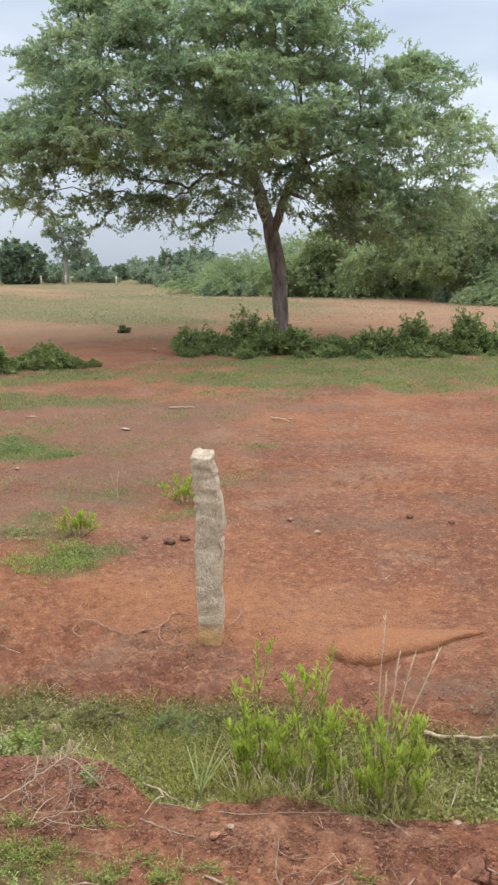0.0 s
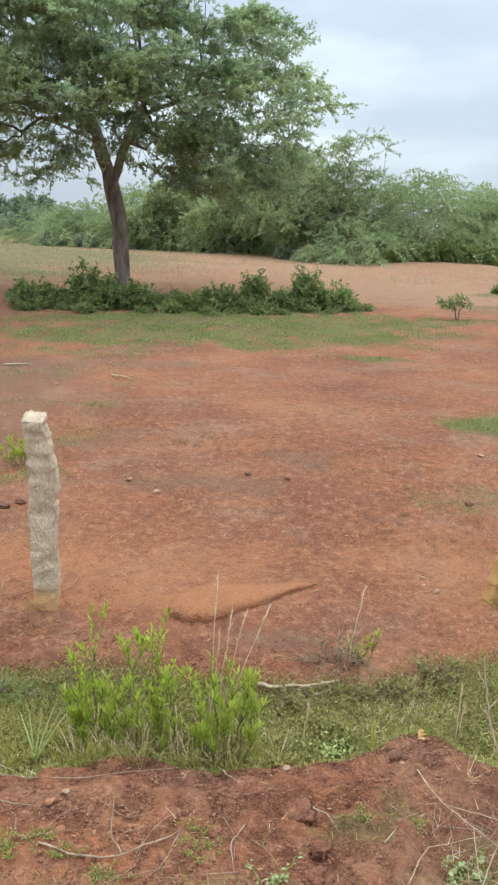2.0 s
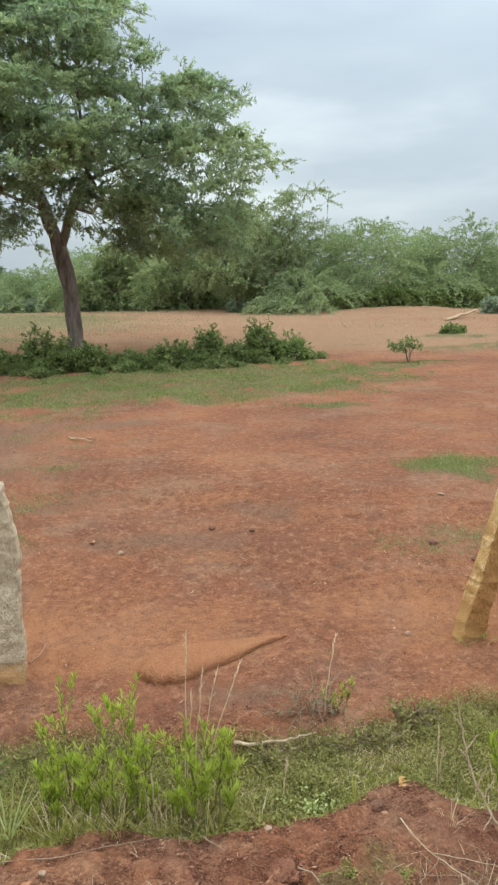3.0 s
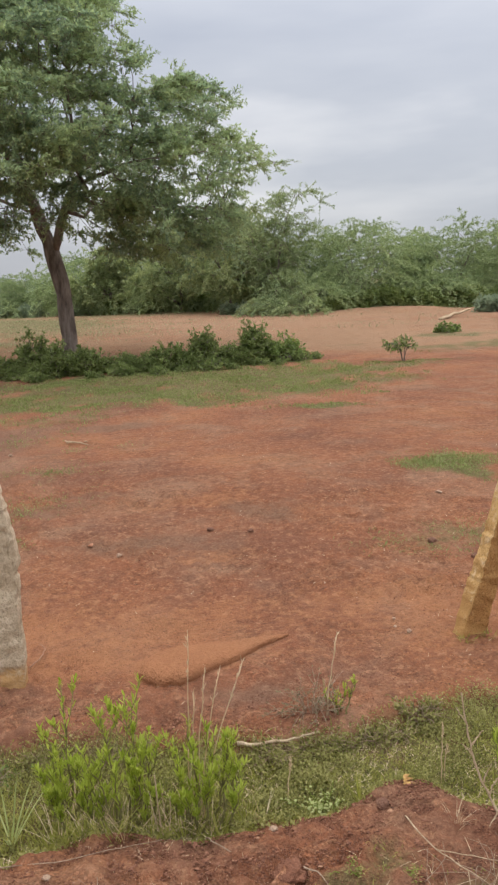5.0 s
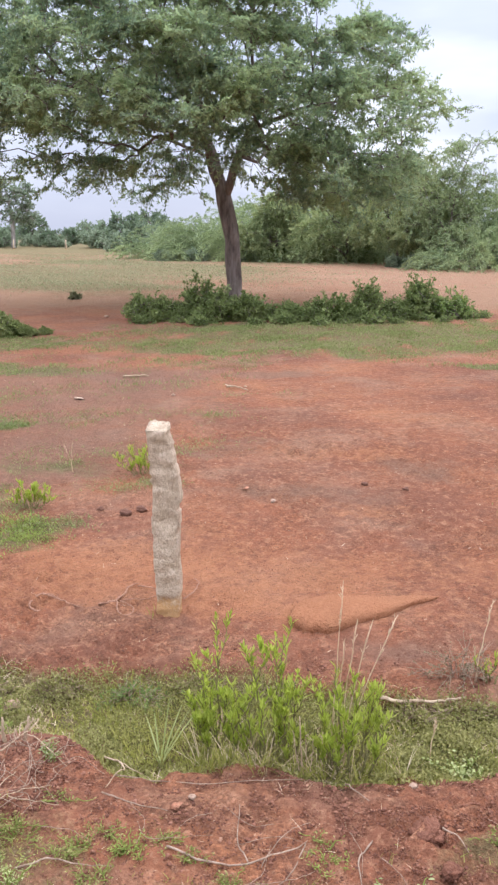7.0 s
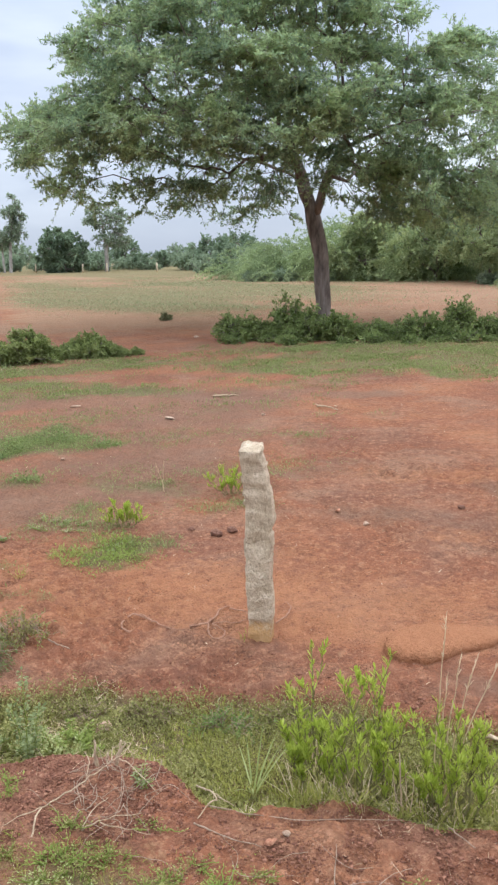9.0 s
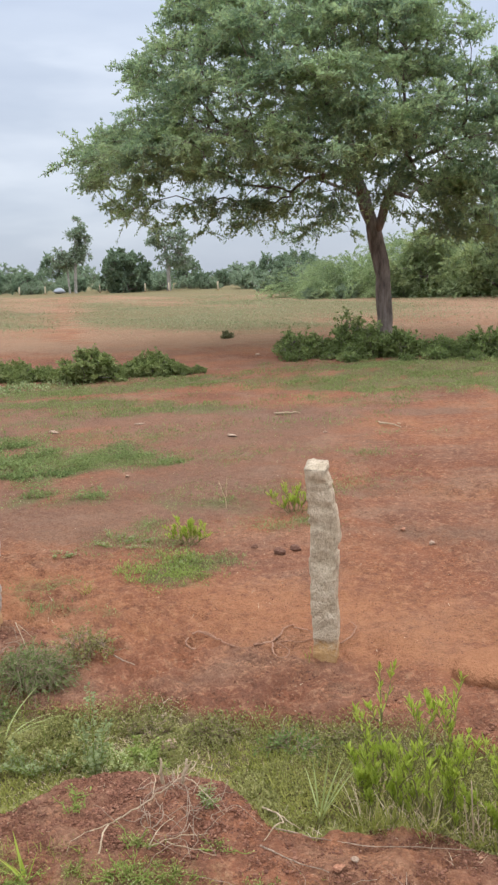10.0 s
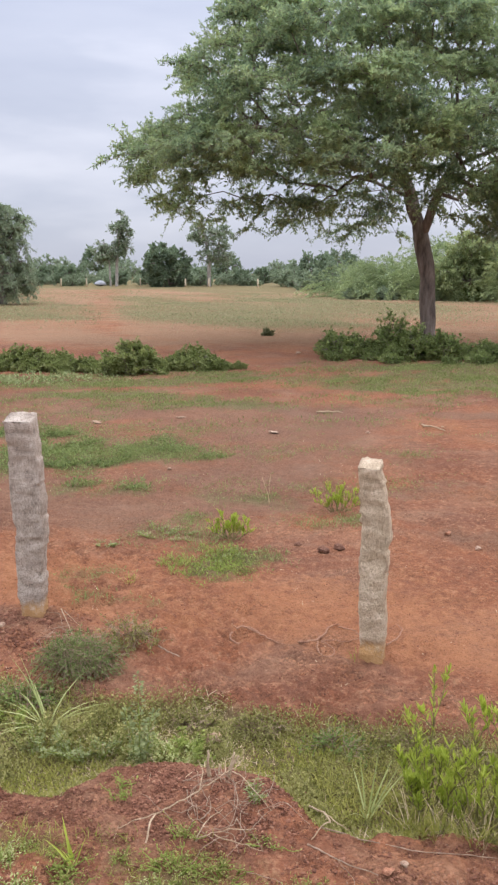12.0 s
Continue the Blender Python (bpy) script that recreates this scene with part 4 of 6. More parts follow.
pale = bush("bush", on_ground(6.0, 57.5), (1.3, 0.9, 0.9), 36, (M_BARK, M_LEAF_FAR), "pale green bush at the edge of scrub", "edge bushes", (0.24, 0.09), 36, reach=0.4)
for x, y, s in ((18.6, 46.0, 1.0), (-11.5, 70, 1.1), (-14.5, 72, 1.0), (-8.0, 69.5, 0.7), (4.4, 60, 0.8)):
    copy_thing(pale, Matrix.Translation(on_ground(x, y)) @ Matrix.Rotation(rng.uniform(0, 6.28), 4, "Z") @ Matrix.Scale(s, 4))


def far_tree(name, at, limbs, centres, mats, label, seed, group="", **kw):
    root = thing(name, at, label, "tree", group)
    return grow(root, np.random.RandomState(seed), limbs, centres, mats=mats, **kw)


def clumps(seed, *balls):
    """Leaf clumps in several balls: (x, y, z, radius, height, number)."""
    r = np.random.RandomState(seed)
    return np.concatenate([in_shell(r, int(n), (a, a, h), z, -1.0, 0.3, 0.2) + np.array([x, y, 0]) for x, y, z, a, h, n in balls])


far_tree("thin_tree", on_ground(7.3, 58.0), [[(0, 0, -0.2), (0.3, 0, 2.0), (0.6, 0, 4.5), (1.2, 0, 6.6), (1.8, 0, 8.2)], [(0.3, 0, 2.0), (-0.8, 0, 4.0), (-1.6, 0, 5.6)]],
         clumps(41, (1.6, 0, 6.6, 1.9, 2.0, 30), (-0.8, 0, 4.8, 2.0, 1.6, 34), (0.4, 0, 3.2, 2.4, 1.4, 30)), (M_BARK, M_LEAF_THORN), "thin airy tree rising over the scrub", 41,
         twigs=8, reach=1.1, per_twig=34, size=(0.17, 0.05), droop=0.2, tip=0.011, flat=0.7, twig_r=0.006)
for x, y, sd, k in ((4.6, 63.0, 51, 1.0), (6.6, 61.0, 54, 0.85), (0.8, 67.0, 52, 0.85), (-5.0, 70.0, 53, 0.7)):
    far_tree("thicket_tree", on_ground(x, y), [[(0, 0, -0.2), (0.2, 0, 2.0 * k), (0.1, 0, 4.5 * k), (0.3, 0, 6.0 * k)], [(0.2, 0, 2.0 * k), (-1.2, 0, 4.2 * k)]],
             clumps(sd, (0.2, 0, 5.4 * k, 2.8 * k, 1.9 * k, 44), (-0.6, 0, 3.0 * k, 3.2 * k, 1.6 * k, 40)), (M_BARK, M_LEAF_THICKET), "spreading tree in the thicket behind", sd, "thicket trees",
             twigs=7, reach=1.1, per_twig=32, size=(0.24, 0.085), droop=0.3, tip=0.02, flat=0.7, twig_r=0.0)
far_tree("willowy_tree", on_ground(-38.6, 55.0), [[(0, 0, -0.2), (0, 0, 2.5), (0.2, 0, 5.5), (0.1, 0, 7.6)]],
         clumps(42, (0, 0, 5.6, 2.0, 2.4, 60), (0.3, 0, 2.6, 2.2, 1.9, 50)), (M_BARK, M_LEAF_FAR), "tall soft-leaved tree with drooping twigs", 42,
         twigs=8, reach=0.9, per_twig=30, size=(0.30, 0.07), droop=0.6, tip=0.03, flat=0.6, twig_r=0.012)
far_tree("eucalyptus", on_ground(-72.8, 138.0), [[(0, 0, -0.2), (0.2, 0, 4.0), (0.8, 0, 8.0), (1.5, 0, 11.6)], [(-1.2, 0, -0.2), (-1.3, 0, 3.0), (-1.6, 0, 6.2)]],
         clumps(43, (1.4, 0, 10.2, 1.7, 2.4, 36), (0.8, 0, 6.6, 1.3, 1.6, 20), (-2.0, 0, 6.0, 1.9, 1.9, 34), (2.2, 0, 7.2, 0.9, 1.2, 8)), (M_PALE_BARK, M_LEAF_FAR), "slender gum tree with pale stems and sparse crown", 43,
         twigs=7, reach=0.9, per_twig=8, size=(0.50, 0.20), droop=0.35, tip=0.04, flat=0.8, twig_r=0.03, group="gum trees")
far_tree("eucalyptus", on_ground(-54.6, 138.0), [[(0, 0, -0.2), (0.1, 0, 4.0), (-0.4, 0, 8.0), (-1.0, 0, 10.2)], [(0.1, 0, 4.0), (1.6, 0, 6.4), (2.4, 0, 8.6)]],
         clumps(44, (-1.2, 0, 9.2, 2.2, 2.0, 34), (2.4, 0, 8.6, 1.9, 2.2, 30), (0.6, 0, 5.6, 2.4, 1.6, 26), (3.4, 0, 5.2, 1.2, 1.0, 10)), (M_PALE_BARK, M_LEAF_FAR), "slender gum tree with pale stems and sparse crown", 44,
         twigs=6, reach=0.9, per_twig=7, size=(0.50, 0.22), droop=0.35, tip=0.04, flat=0.8, twig_r=0.03, group="gum trees")
far_tree("round_tree", on_ground(-60.8, 134.0), [[(0, 0, -0.2), (0, 0, 1.2), (0.3, 0, 3.2)], [(0, 0, 1.2), (-1.6, 0, 3.4)], [(0, 0, 1.2), (1.8, 0.3, 3.4)]],
         clumps(45, (0, 0, 3.6, 4.4, 3.3, 130)), (M_BARK, M_LEAF_DEEP), "dense round dark green tree by the fence", 45,
         twigs=8, reach=0.8, per_twig=18, size=(0.5, 0.24), droop=0.1, tip=0.05, flat=0.9, twig_r=0.0)
hedge = [far_tree("hedge_tree", on_ground(-40, 141), [[(0, 0, -0.2), (0, 0, 1.0), (0.2, 0, 2.6)]], clumps(46, (0, 0, 1.9, 4.6, 2.2, 60)), (M_BARK, M_LEAF_FAR), "low spreading tree in the distant tree line", 46,
                  "distant tree line", twigs=5, reach=1.0, per_twig=13, size=(0.55, 0.24), droop=0.2, tip=0.05, flat=0.8, twig_r=0.0),
         far_tree("hedge_tree", on_ground(-35, 140), [[(0, 0, -0.2), (0, 0, 1.4), (0.2, 0, 4.0)]], clumps(47, (-0.6, 0, 3.4, 3.6, 2.6, 50), (2.4, 0, 2.0, 2.6, 1.8, 25)), (M_BARK, M_LEAF_DEEP), "low spreading tree in the distant tree line", 47,
                  "distant tree line", twigs=5, reach=1.0, per_twig=13, size=(0.55, 0.24), droop=0.2, tip=0.05, flat=0.8, twig_r=0.0)]
r2 = np.random.RandomState(50)
for i, x in enumerate(np.arange(-128, 10, 3.3)):
    k = int(r2.uniform() < 0.35)
    s = r2.uniform(0.7, 1.05) * (0.5 if x < -74 else 0.68 if x < -48 else 0.58)
    copy_thing(hedge[k], Matrix.Translation(on_ground(x + r2.uniform(-1.5, 1.5), 143 + r2.uniform(0, 14))) @ Matrix.Rotation(r2.uniform(0, 6.28), 4, "Z") @ Matrix.Scale(s, 4))
for x, y, k, s in ((-86, 142, 1, 0.7), (-82, 138, 0, 0.5), (-30, 118, 0, 0.7), (-24, 108, 1, 0.65), (-20, 100, 0, 0.75), (-17, 92, 0, 0.7), (-27, 112, 1, 0.5)):
    copy_thing(hedge[k], Matrix.Translation(on_ground(x, y)) @ Matrix.Rotation(r2.uniform(0, 6.28), 4, "Z") @ Matrix.Scale(s, 4))
for i, x in enumerate(np.arange(-175, 24, 4.6)):
    copy_thing(hedge[i % 2], Matrix.Translation(on_ground(x + r2.uniform(-1.5, 1.5), 172 + r2.uniform(0, 16))) @ Matrix.Rotation(r2.uniform(0, 6.28), 4, "Z") @ Matrix.Scale(r2.uniform(0.62, 0.85), 4))
for i, x in enumerate(np.arange(-330, 190, 24)):
    copy_thing(hedge[i % 2], Matrix.Translation(on_ground(x + r2.uniform(-6, 6), 290 + r2.uniform(-30, 40))) @ Matrix.Rotation(r2.uniform(0, 6.28), 4, "Z") @ Matrix.Scale(r2.uniform(1.4, 2.2), 4))
for i, (x, y) in enumerate(((60, 75), (70, 60), (75, 40), (80, 15), (78, -15), (70, -40), (45, -60), (15, -70), (-20, -72), (-50, -60), (-72, -35), (-80, -5), (-78, 25), (-84, 60), (-100, 95))):
    copy_thing(hedge[i % 2], Matrix.Translation(on_ground(x, y)) @ Matrix.Rotation(r2.uniform(0, 6.28), 4, "Z") @ Matrix.Scale(1.4, 4))

# the distant fence and a boulder by it
s = Shape()
tube(s, [(0, 0, -0.3), (0, 0, 0.6), (0.02, 0, 1.45)], [0.14, 0.13, 0.11], 5, 0.05, np.random.RandomState(6))
far_post = tagged(new("fence_post", s.mesh("far_fence_post", M_POST)), "pale stone fence post in the distance", "fence post", "distant fence posts")
far_post.matrix_basis = Matrix.Translation(on_ground(-86.8, 132))
for x in (-80.8, -75.6, -65.0, -60.6, -56.5, -52.2, -43.5):
    copy_thing(far_post, Matrix.Translation(on_ground(x, 132)))
s = Shape()
lump(s, (0, 0, 0.5), (1.25, 0.8, 0.75), np.random.RandomState(9), 0.10, 2)
boulder = tagged(new("boulder", s.mesh("boulder", M_ROCK)), "pale grey boulder in the far pasture", "boulder")
boulder.matrix_basis = Matrix.Translation(on_ground(-70.5, 128))


# ---- the leafy shrub at the ditch ----
def lance_shrub(at, stems, label, seed, leaf=(0.044, 0.0078), per=44, group="", name="shrub", basal=0):
    """Upright stems that carry lance-shaped leaves in whorls; stems: (foot x, y, tip x, y, height)."""
    rng = np.random.RandomState(seed)
    root = thing(name, at, label, "shrub", group)
    stems = list(stems)
    for _ in range(basal):
        a, q = rng.uniform(0, 6.28), rng.uniform(0.03, 0.17)
        stems.append((q * 0.7 * math.cos(a), q * 0.6 * math.sin(a), q * 1.4 * math.cos(a), q * 1.1 * math.sin(a), rng.uniform(0.14, 0.34)))
    for fx, fy, tx, ty, h in stems:
        wood, green = Shape(), Shape()
        line = smooth_path([(fx, fy, -0.02), (fx * 0.6 + tx * 0.4, fy * 0.6 + ty * 0.4, h * 0.5), (tx, ty, h)], 9, 0.006, rng)
        tube(wood, line, np.linspace(0.006, 0.0018, 9), 5)
        shoots = [line]
        for b in range(rng.randint(2, 6)):
            i = rng.randint(2, 7) if h < 0.68 else rng.randint(4, 8)
            d = unit(np.array([rng.normal(0, 0.38), rng.normal(0, 0.38), 1.0]))
            ln = h * rng.uniform(0.16, 0.36) * (1.0 if h < 0.68 else 0.5)
            sh = smooth_path([line[i], line[i] + d * ln * 0.5 + [0, 0, 0.01], line[i] + d * ln + [0, 0, 0.03]], 6, 0.004, rng)
            tube(wood, sh, np.linspace(0.003, 0.0012, 6), 4)
            shoots.append(sh)
        for sh in shoots:
            k = int(per * (1.0 if sh is line else 0.6))
            u = 1 - 0.66 * rng.uniform(0, 1, k) ** 1.5
            n = len(sh) - 1
            i = np.minimum((u * n).astype(int), n - 1)
            w = (u * n - i)[:, None]
            P = sh[i] * (1 - w) + sh[i + 1] * w
            a = rng.uniform(0, 6.28, k)
            up = rng.uniform(0.8, 3.0, k)
            D = unit(np.stack([np.cos(a), np.sin(a), up], 1))
            N = unit(np.stack([-np.cos(a), -np.sin(a), np.full(k, 1.0)], 1) + rng.normal(0, 0.2, (k, 3)))
            z = rng.uniform(0.6, 1.25, k)
            strips(green, P, D, N, leaf[0] * z, leaf[1] * z, LANCE, rng.uniform(-0.25, 0.15, k))
        stem = part("stem", wood, M_STEM, root)
        part("foliage", green, M_LEAF_SHRUB, stem, "bright yellow-green lance leaves")
    return root


SHRUB = "upright shrub with bright yellow-green lance leaves"
lance_shrub(on_ground(0.36, 3.28), [(0.0, 0, 0.01, 0.0, 0.63), (-0.05, 0.02, -0.10, 0.05, 0.50), (0.03, -0.03, 0.10, -0.03, 0.47), (-0.06, -0.02, -0.18, -0.04, 0.40), (0.02, 0.05, 0.05, 0.10, 0.52),
                                    (0.05, 0.02, 0.14, 0.02, 0.38), (-0.03, -0.04, -0.04, -0.12, 0.36), (0.0, -0.04, 0.07, -0.13, 0.34), (-0.1, 0.0, -0.2, 0.02, 0.30)], SHRUB, 61, group="ditch shrubs", per=42, basal=3)
lance_shrub(on_ground(0.10, 3.36), [(0.0, 0.0, 0.0, 0.02, 0.67), (-0.03, 0, -0.08, 0.0, 0.42), (0.02, -0.03, 0.05, -0.06, 0.30)], SHRUB, 62, group="ditch shrubs", per=44, basal=2)
lance_shrub(on_ground(0.66, 3.24), [(0.0, 0, -0.03, 0.02, 0.50), (0.03, 0.0, 0.08, 0.0, 0.42), (-0.05, 0.0, -0.10, 0.0, 0.42), (0.06, 0.02, 0.16, 0.04, 0.38), (0.02, -0.04, 0.05, -0.10, 0.30), (0.08, -0.02, 0.21, -0.03, 0.30), (0.0, -0.05, -0.06, -0.12, 0.22), (0.1, 0.03, 0.12, 0.06, 0.34), (0.12, -0.04, 0.18, -0.10, 0.22)], SHRUB, 63, group="ditch shrubs", per=40, basal=3)
lance_shrub(on_ground(0.13, 3.26), [(0.0, 0.0, -0.05, 0.0, 0.34), (0.04, 0.0, 0.08, 0.0, 0.30)], SHRUB, 64, group="ditch shrubs", per=44, basal=2)
lance_shrub(on_ground(2.06, 3.16), [(0.0, 0, -0.06, 0, 0.40), (0.03, 0, 0.06, 0.02, 0.46), (-0.04, 0.03, -0.10, 0.05, 0.30), (0.06, -0.03, 0.15, -0.05, 0.38)], SHRUB, 65, group="ditch shrubs", per=40, basal=3)
SMALL = "small bright green shrub on trampled earth"
for x, y, k, sd in ((-1.96, 6.46, 0.82, 66), (-1.27, 7.52, 1.0, 67)):
    lance_shrub(on_ground(x, y), [(-0.02, 0, -0.26 * k, 0, 0.17 * k), (-0.03, 0, -0.12 * k, 0.03, 0.24 * k), (0.03, 0, 0.06 * k, 0, 0.26 * k), (0.03, 0, 0.20 * k, 0.02, 0.21 * k), (0.05, 0, 0.26 * k, -0.03, 0.12 * k), (-0.04, 0, -0.20 * k, -0.05, 0.10 * k), (0.0, 0, 0.0, -0.10, 0.15 * k), (0, 0, 0.02, 0.1, 0.20 * k)],
                SMALL, sd, (0.046, 0.0075), 34, "small shrubs")
lance_shrub(on_ground(1.42, 3.98), [(0.0, 0, -0.08, 0, 0.12), (0.02, 0, 0.09, 0.0, 0.18), (0.0, 0.02, 0.03, 0.02, 0.12)], "sparse small shrub among dry stalks", 68, (0.034, 0.008), 9)


# ---- tufts, weeds and dry stalks ----
def tuft(at, n, length, width, label, mat, seed, spread=0.5, bend=-0.35, name="grass_tuft", base=0.02):
    rng = np.random.RandomState(seed)
    s = Shape()
    a = rng.uniform(0, 6.28, n)
    P = np.stack([base * np.cos(a) * rng.uniform(0, 1, n), base * np.sin(a) * rng.uniform(0, 1, n), np.full(n, -0.01)], 1)
    D = np.stack([np.cos(a) * spread * rng.uniform(0.2, 1.2, n), np.sin(a) * spread * rng.uniform(0.2, 1.2, n), np.ones(n)], 1)
    N = np.stack([-np.cos(a), -np.sin(a), np.full(n, 0.5)], 1)
    strips(s, P, D, N, length * rng.uniform(0.55, 1.1, n), width, (0.7, 1.0, 0.9, 0.6, 0.03), bend * rng.uniform(0.4, 1.3, n))
    ob = new(name, s.mesh(name, mat))
    ob.matrix_basis = Matrix.Translation(at)
    return tagged(ob, label, "grass tuft")


tuft(on_ground(-0.15, 3.25), 15, 0.31, 0.0075, "stiff upright tuft of pale green blades", M_LEAF_PALE, 71, 0.75, -0.2)
tuft(on_ground(-1.84, 3.42), 16, 0.40, 0.0068, "arching pale green strap-leaved tuft", M_LEAF_PALE, 72, 0.9, -0.75)
tuft(on_ground(1.37, 3.28), 18, 0.13, 0.006, "short bright green grass tuft", M_GRASS, 73, 0.4)
tuft(on_ground(0.10, 3.14), 12, 0.15, 0.005, "short bright green grass tuft", M_GRASS, 74, 0.5)
tuft(on_ground(0.93, 3.22), 14, 0.24, 0.003, "thin dry grass tuft", M_STRAW, 75, 0.5)
tuft(on_ground(1.72, 3.02), 26, 0.14, 0.0016, "thin dry grass tuft", M_STRAW, 76, 0.8)

tuft(on_ground(-1.13, 2.50), 7, 0.20, 0.011, "loose tuft of broad yellow-green blades", M_LEAF_SHRUB, 72, 0.7, -0.2)
for x, y, sd in ((0.06, 3.22, 251), (0.20, 3.18, 252), (0.34, 3.17, 253), (0.44, 3.24, 254), (0.56, 3.19, 255), (0.70, 3.20, 256), (0.28, 3.34, 257), (0.62, 3.36, 258), (0.10, 3.40, 259)):
    tuft(on_ground(x, y), 22, 0.19, 0.0028, "thin dry grass tuft among shrub stems", M_STRAW, sd, 0.75, base=0.07)
for x, y, sd in ((0.02, 3.20, 231), (0.16, 3.14, 232), (0.30, 3.13, 233), (0.46, 3.15, 234), (0.60, 3.14, 235), (0.74, 3.16, 236), (0.86, 3.20, 237), (0.24, 3.42, 238), (0.52, 3.40, 239), (0.80, 3.40, 240)):
    tuft(on_ground(x, y), 30, 0.14, 0.005, "short yellow-green grass tuft at the shrub foot", M_GRASS, sd, 0.7, base=0.06)
for x, y, sd in ((-0.47, 4.56, 77), (2.36, 4.72, 78), (2.52, 4.76, 79), (-2.3, 5.25, 80)):
    tuft(on_ground(x, y), 26, 0.07, 0.005, "small green grass tuft at a post foot", M_GRASS, sd, 1.0, base=0.05)


def dry_stalks(at, tips, label, seed):
    rng = np.random.RandomState(seed)
    root = thing("dry_grass", at, label, "dry grass")
    for fx, fy, tx, ty, h in tips:
        stem, plume = Shape(), Shape()
        line = smooth_path([(fx, fy, -0.02), (fx * 0.7 + tx * 0.3, fy * 0.7 + ty * 0.3, h * 0.45), (tx, ty, h)], 9, 0.003, rng)
        tube(stem, line, np.linspace(0.0034, 0.0018, 9), 4)
        k = 34
        u = rng.uniform(0.74, 1.0, k)
        P = np.stack([np.interp(u, np.linspace(0, 1, 9), line[:, i]) for i in range(3)], 1)
        d = unit(line[-1] - line[-3])
        strips(plume, P, d + rng.normal(0, 0.22, (k, 3)), rng.normal(0, 1, (k, 3)), rng.uniform(0.015, 0.04, k), 0.0035, LEAF)
        stalk = part("stalk", stem, M_STRAW, root)
        part("plume", plume, M_STRAW, stalk, "thin feathery straw plume")
    return root


dry_stalks(on_ground(0.62, 3.30), [(0.0, 0.0, 0.03, 0.02, 0.86), (0.02, 0, 0.04, 0, 0.60), (0.03, 0, 0.10, 0.02, 0.70), (0.04, 0.02, 0.16, 0.02, 0.69), (0.05, 0, 0.26, 0.04, 0.70)], "tall dry grass stalks with thin plumes", 81)
dry_stalks(on_ground(1.365, 3.98), [(-0.02, 0.0, 0.07, 0.12, 0.40), (0.0, 0.02, -0.03, 0.0, 0.2)], "dry grass stalk on bare earth", 82)
dry_stalks(on_ground(1.78, 3.41), [(0.0, 0.0, 0.01, 0.0, 0.30), (0.02, 0.02, 0.03, 0.0, 0.2)], "dry grass stalk in the ditch", 83)
dry_stalks(on_ground(1.06, 3.36), [(0.0, 0.0, 0.02, 0.0, 0.22)], "dry grass stalk in the ditch", 84)
dry_stalks(on_ground(-1.98, 7.6), [(0.0, 0.0, 0.02, 0.0, 0.30), (0.02, 0, -0.06, 0, 0.26)], "dry grass stalk on trampled earth", 85)


def weed(at, sprigs, leaf, mat, label, seed, per=26, profile=ROUND):
    rng = np.random.RandomState(seed)
    root = thing("weed", at, label, "weed")
    for fx, fy, tx, ty, h in sprigs:
        wood, green = Shape(), Shape()
        line = smooth_path([(fx, fy, -0.01), ((fx + tx) / 2, (fy + ty) / 2, h * 0.6), (tx, ty, h)], 7, 0.004, rng)
        tube(wood, line, np.linspace(0.004, 0.0015, 7), 4)
        u = rng.uniform(0.15, 1.0, per)
        P = np.stack([np.interp(u, np.linspace(0, 1, 7), line[:, i]) for i in range(3)], 1)
        a = rng.uniform(0, 6.28, per)
        D = np.stack([np.cos(a), np.sin(a), rng.uniform(0.0, 0.7, per)], 1)
        z = rng.uniform(0.5, 1.25, per)
        strips(green, P + unit(D) * 0.012, D, np.stack([0 * a, 0 * a, 0 * a + 1], 1) + rng.normal(0, 0.35, (per, 3)), leaf[0] * z, leaf[1] * z, profile, -0.2)
        sprig = part("sprig", wood, M_LEAF_WEED, root)
        part("foliage", green, mat, sprig)
    return root


rw = np.random.RandomState(90)


def sprigs(n, w, d, h):
    out_list = []
    for _ in range(n):
        x, y = rw.uniform(-w, w), rw.uniform(-d, d)
        out_list.append((x * 0.7, y * 0.7, x + rw.normal(0, 0.04), y + rw.normal(0, 0.03), h * rw.uniform(0.5, 1.1)))
    return out_list


weed(on_ground(-1.25, 3.30), [(0, 0, 0.0, 0.0, 0.46), (0.02, 0, 0.07, 0.02, 0.28), (-0.02, 0, -0.08, 0.02, 0.26), (0, 0.02, 0.02, 0.06, 0.22), (0.01, -0.02, 0.05, -0.08, 0.16)], (0.022, 0.012), M_LEAF_GREY, "tall grey-green weed with small leaves", 91, 130, LEAF)
for x, y, n, w, d, sd in ((-1.45, 3.36, 14, 0.20, 0.12, 92), (-1.05, 3.42, 12, 0.16, 0.10, 93), (-1.78, 3.30, 12, 0.16, 0.12, 94), (-2.05, 3.40, 10, 0.18, 0.14, 95)):
    weed(on_ground(x, y), sprigs(n, w, d, 0.12), (0.015, 0.010), M_LEAF_WEED if sd % 2 else M_CREEPER, "low round-leaved weed in the ditch grass", sd, 60)
for x, y, n, w, d, sd in ((-1.50, 3.24, 18, 0.16, 0.06, 261), (-1.30, 3.36, 16, 0.14, 0.08, 262), (-1.72, 3.22, 12, 0.14, 0.08, 263), (-1.06, 3.33, 12, 0.10, 0.06, 264)):
    weed(on_ground(x, y), sprigs(n, w, d, 0.11), (0.014, 0.0075), M_LEAF_GREY if sd % 2 else M_LEAF_PALE, "low grey-green weed at the ditch edge", sd, 46, LEAF)
weed(on_ground(1.20, 3.28), sprigs(18, 0.09, 0.06, 0.10), (0.014, 0.009), M_LEAF_PALE, "pale round-leaved weed in the ditch grass", 96, 14)
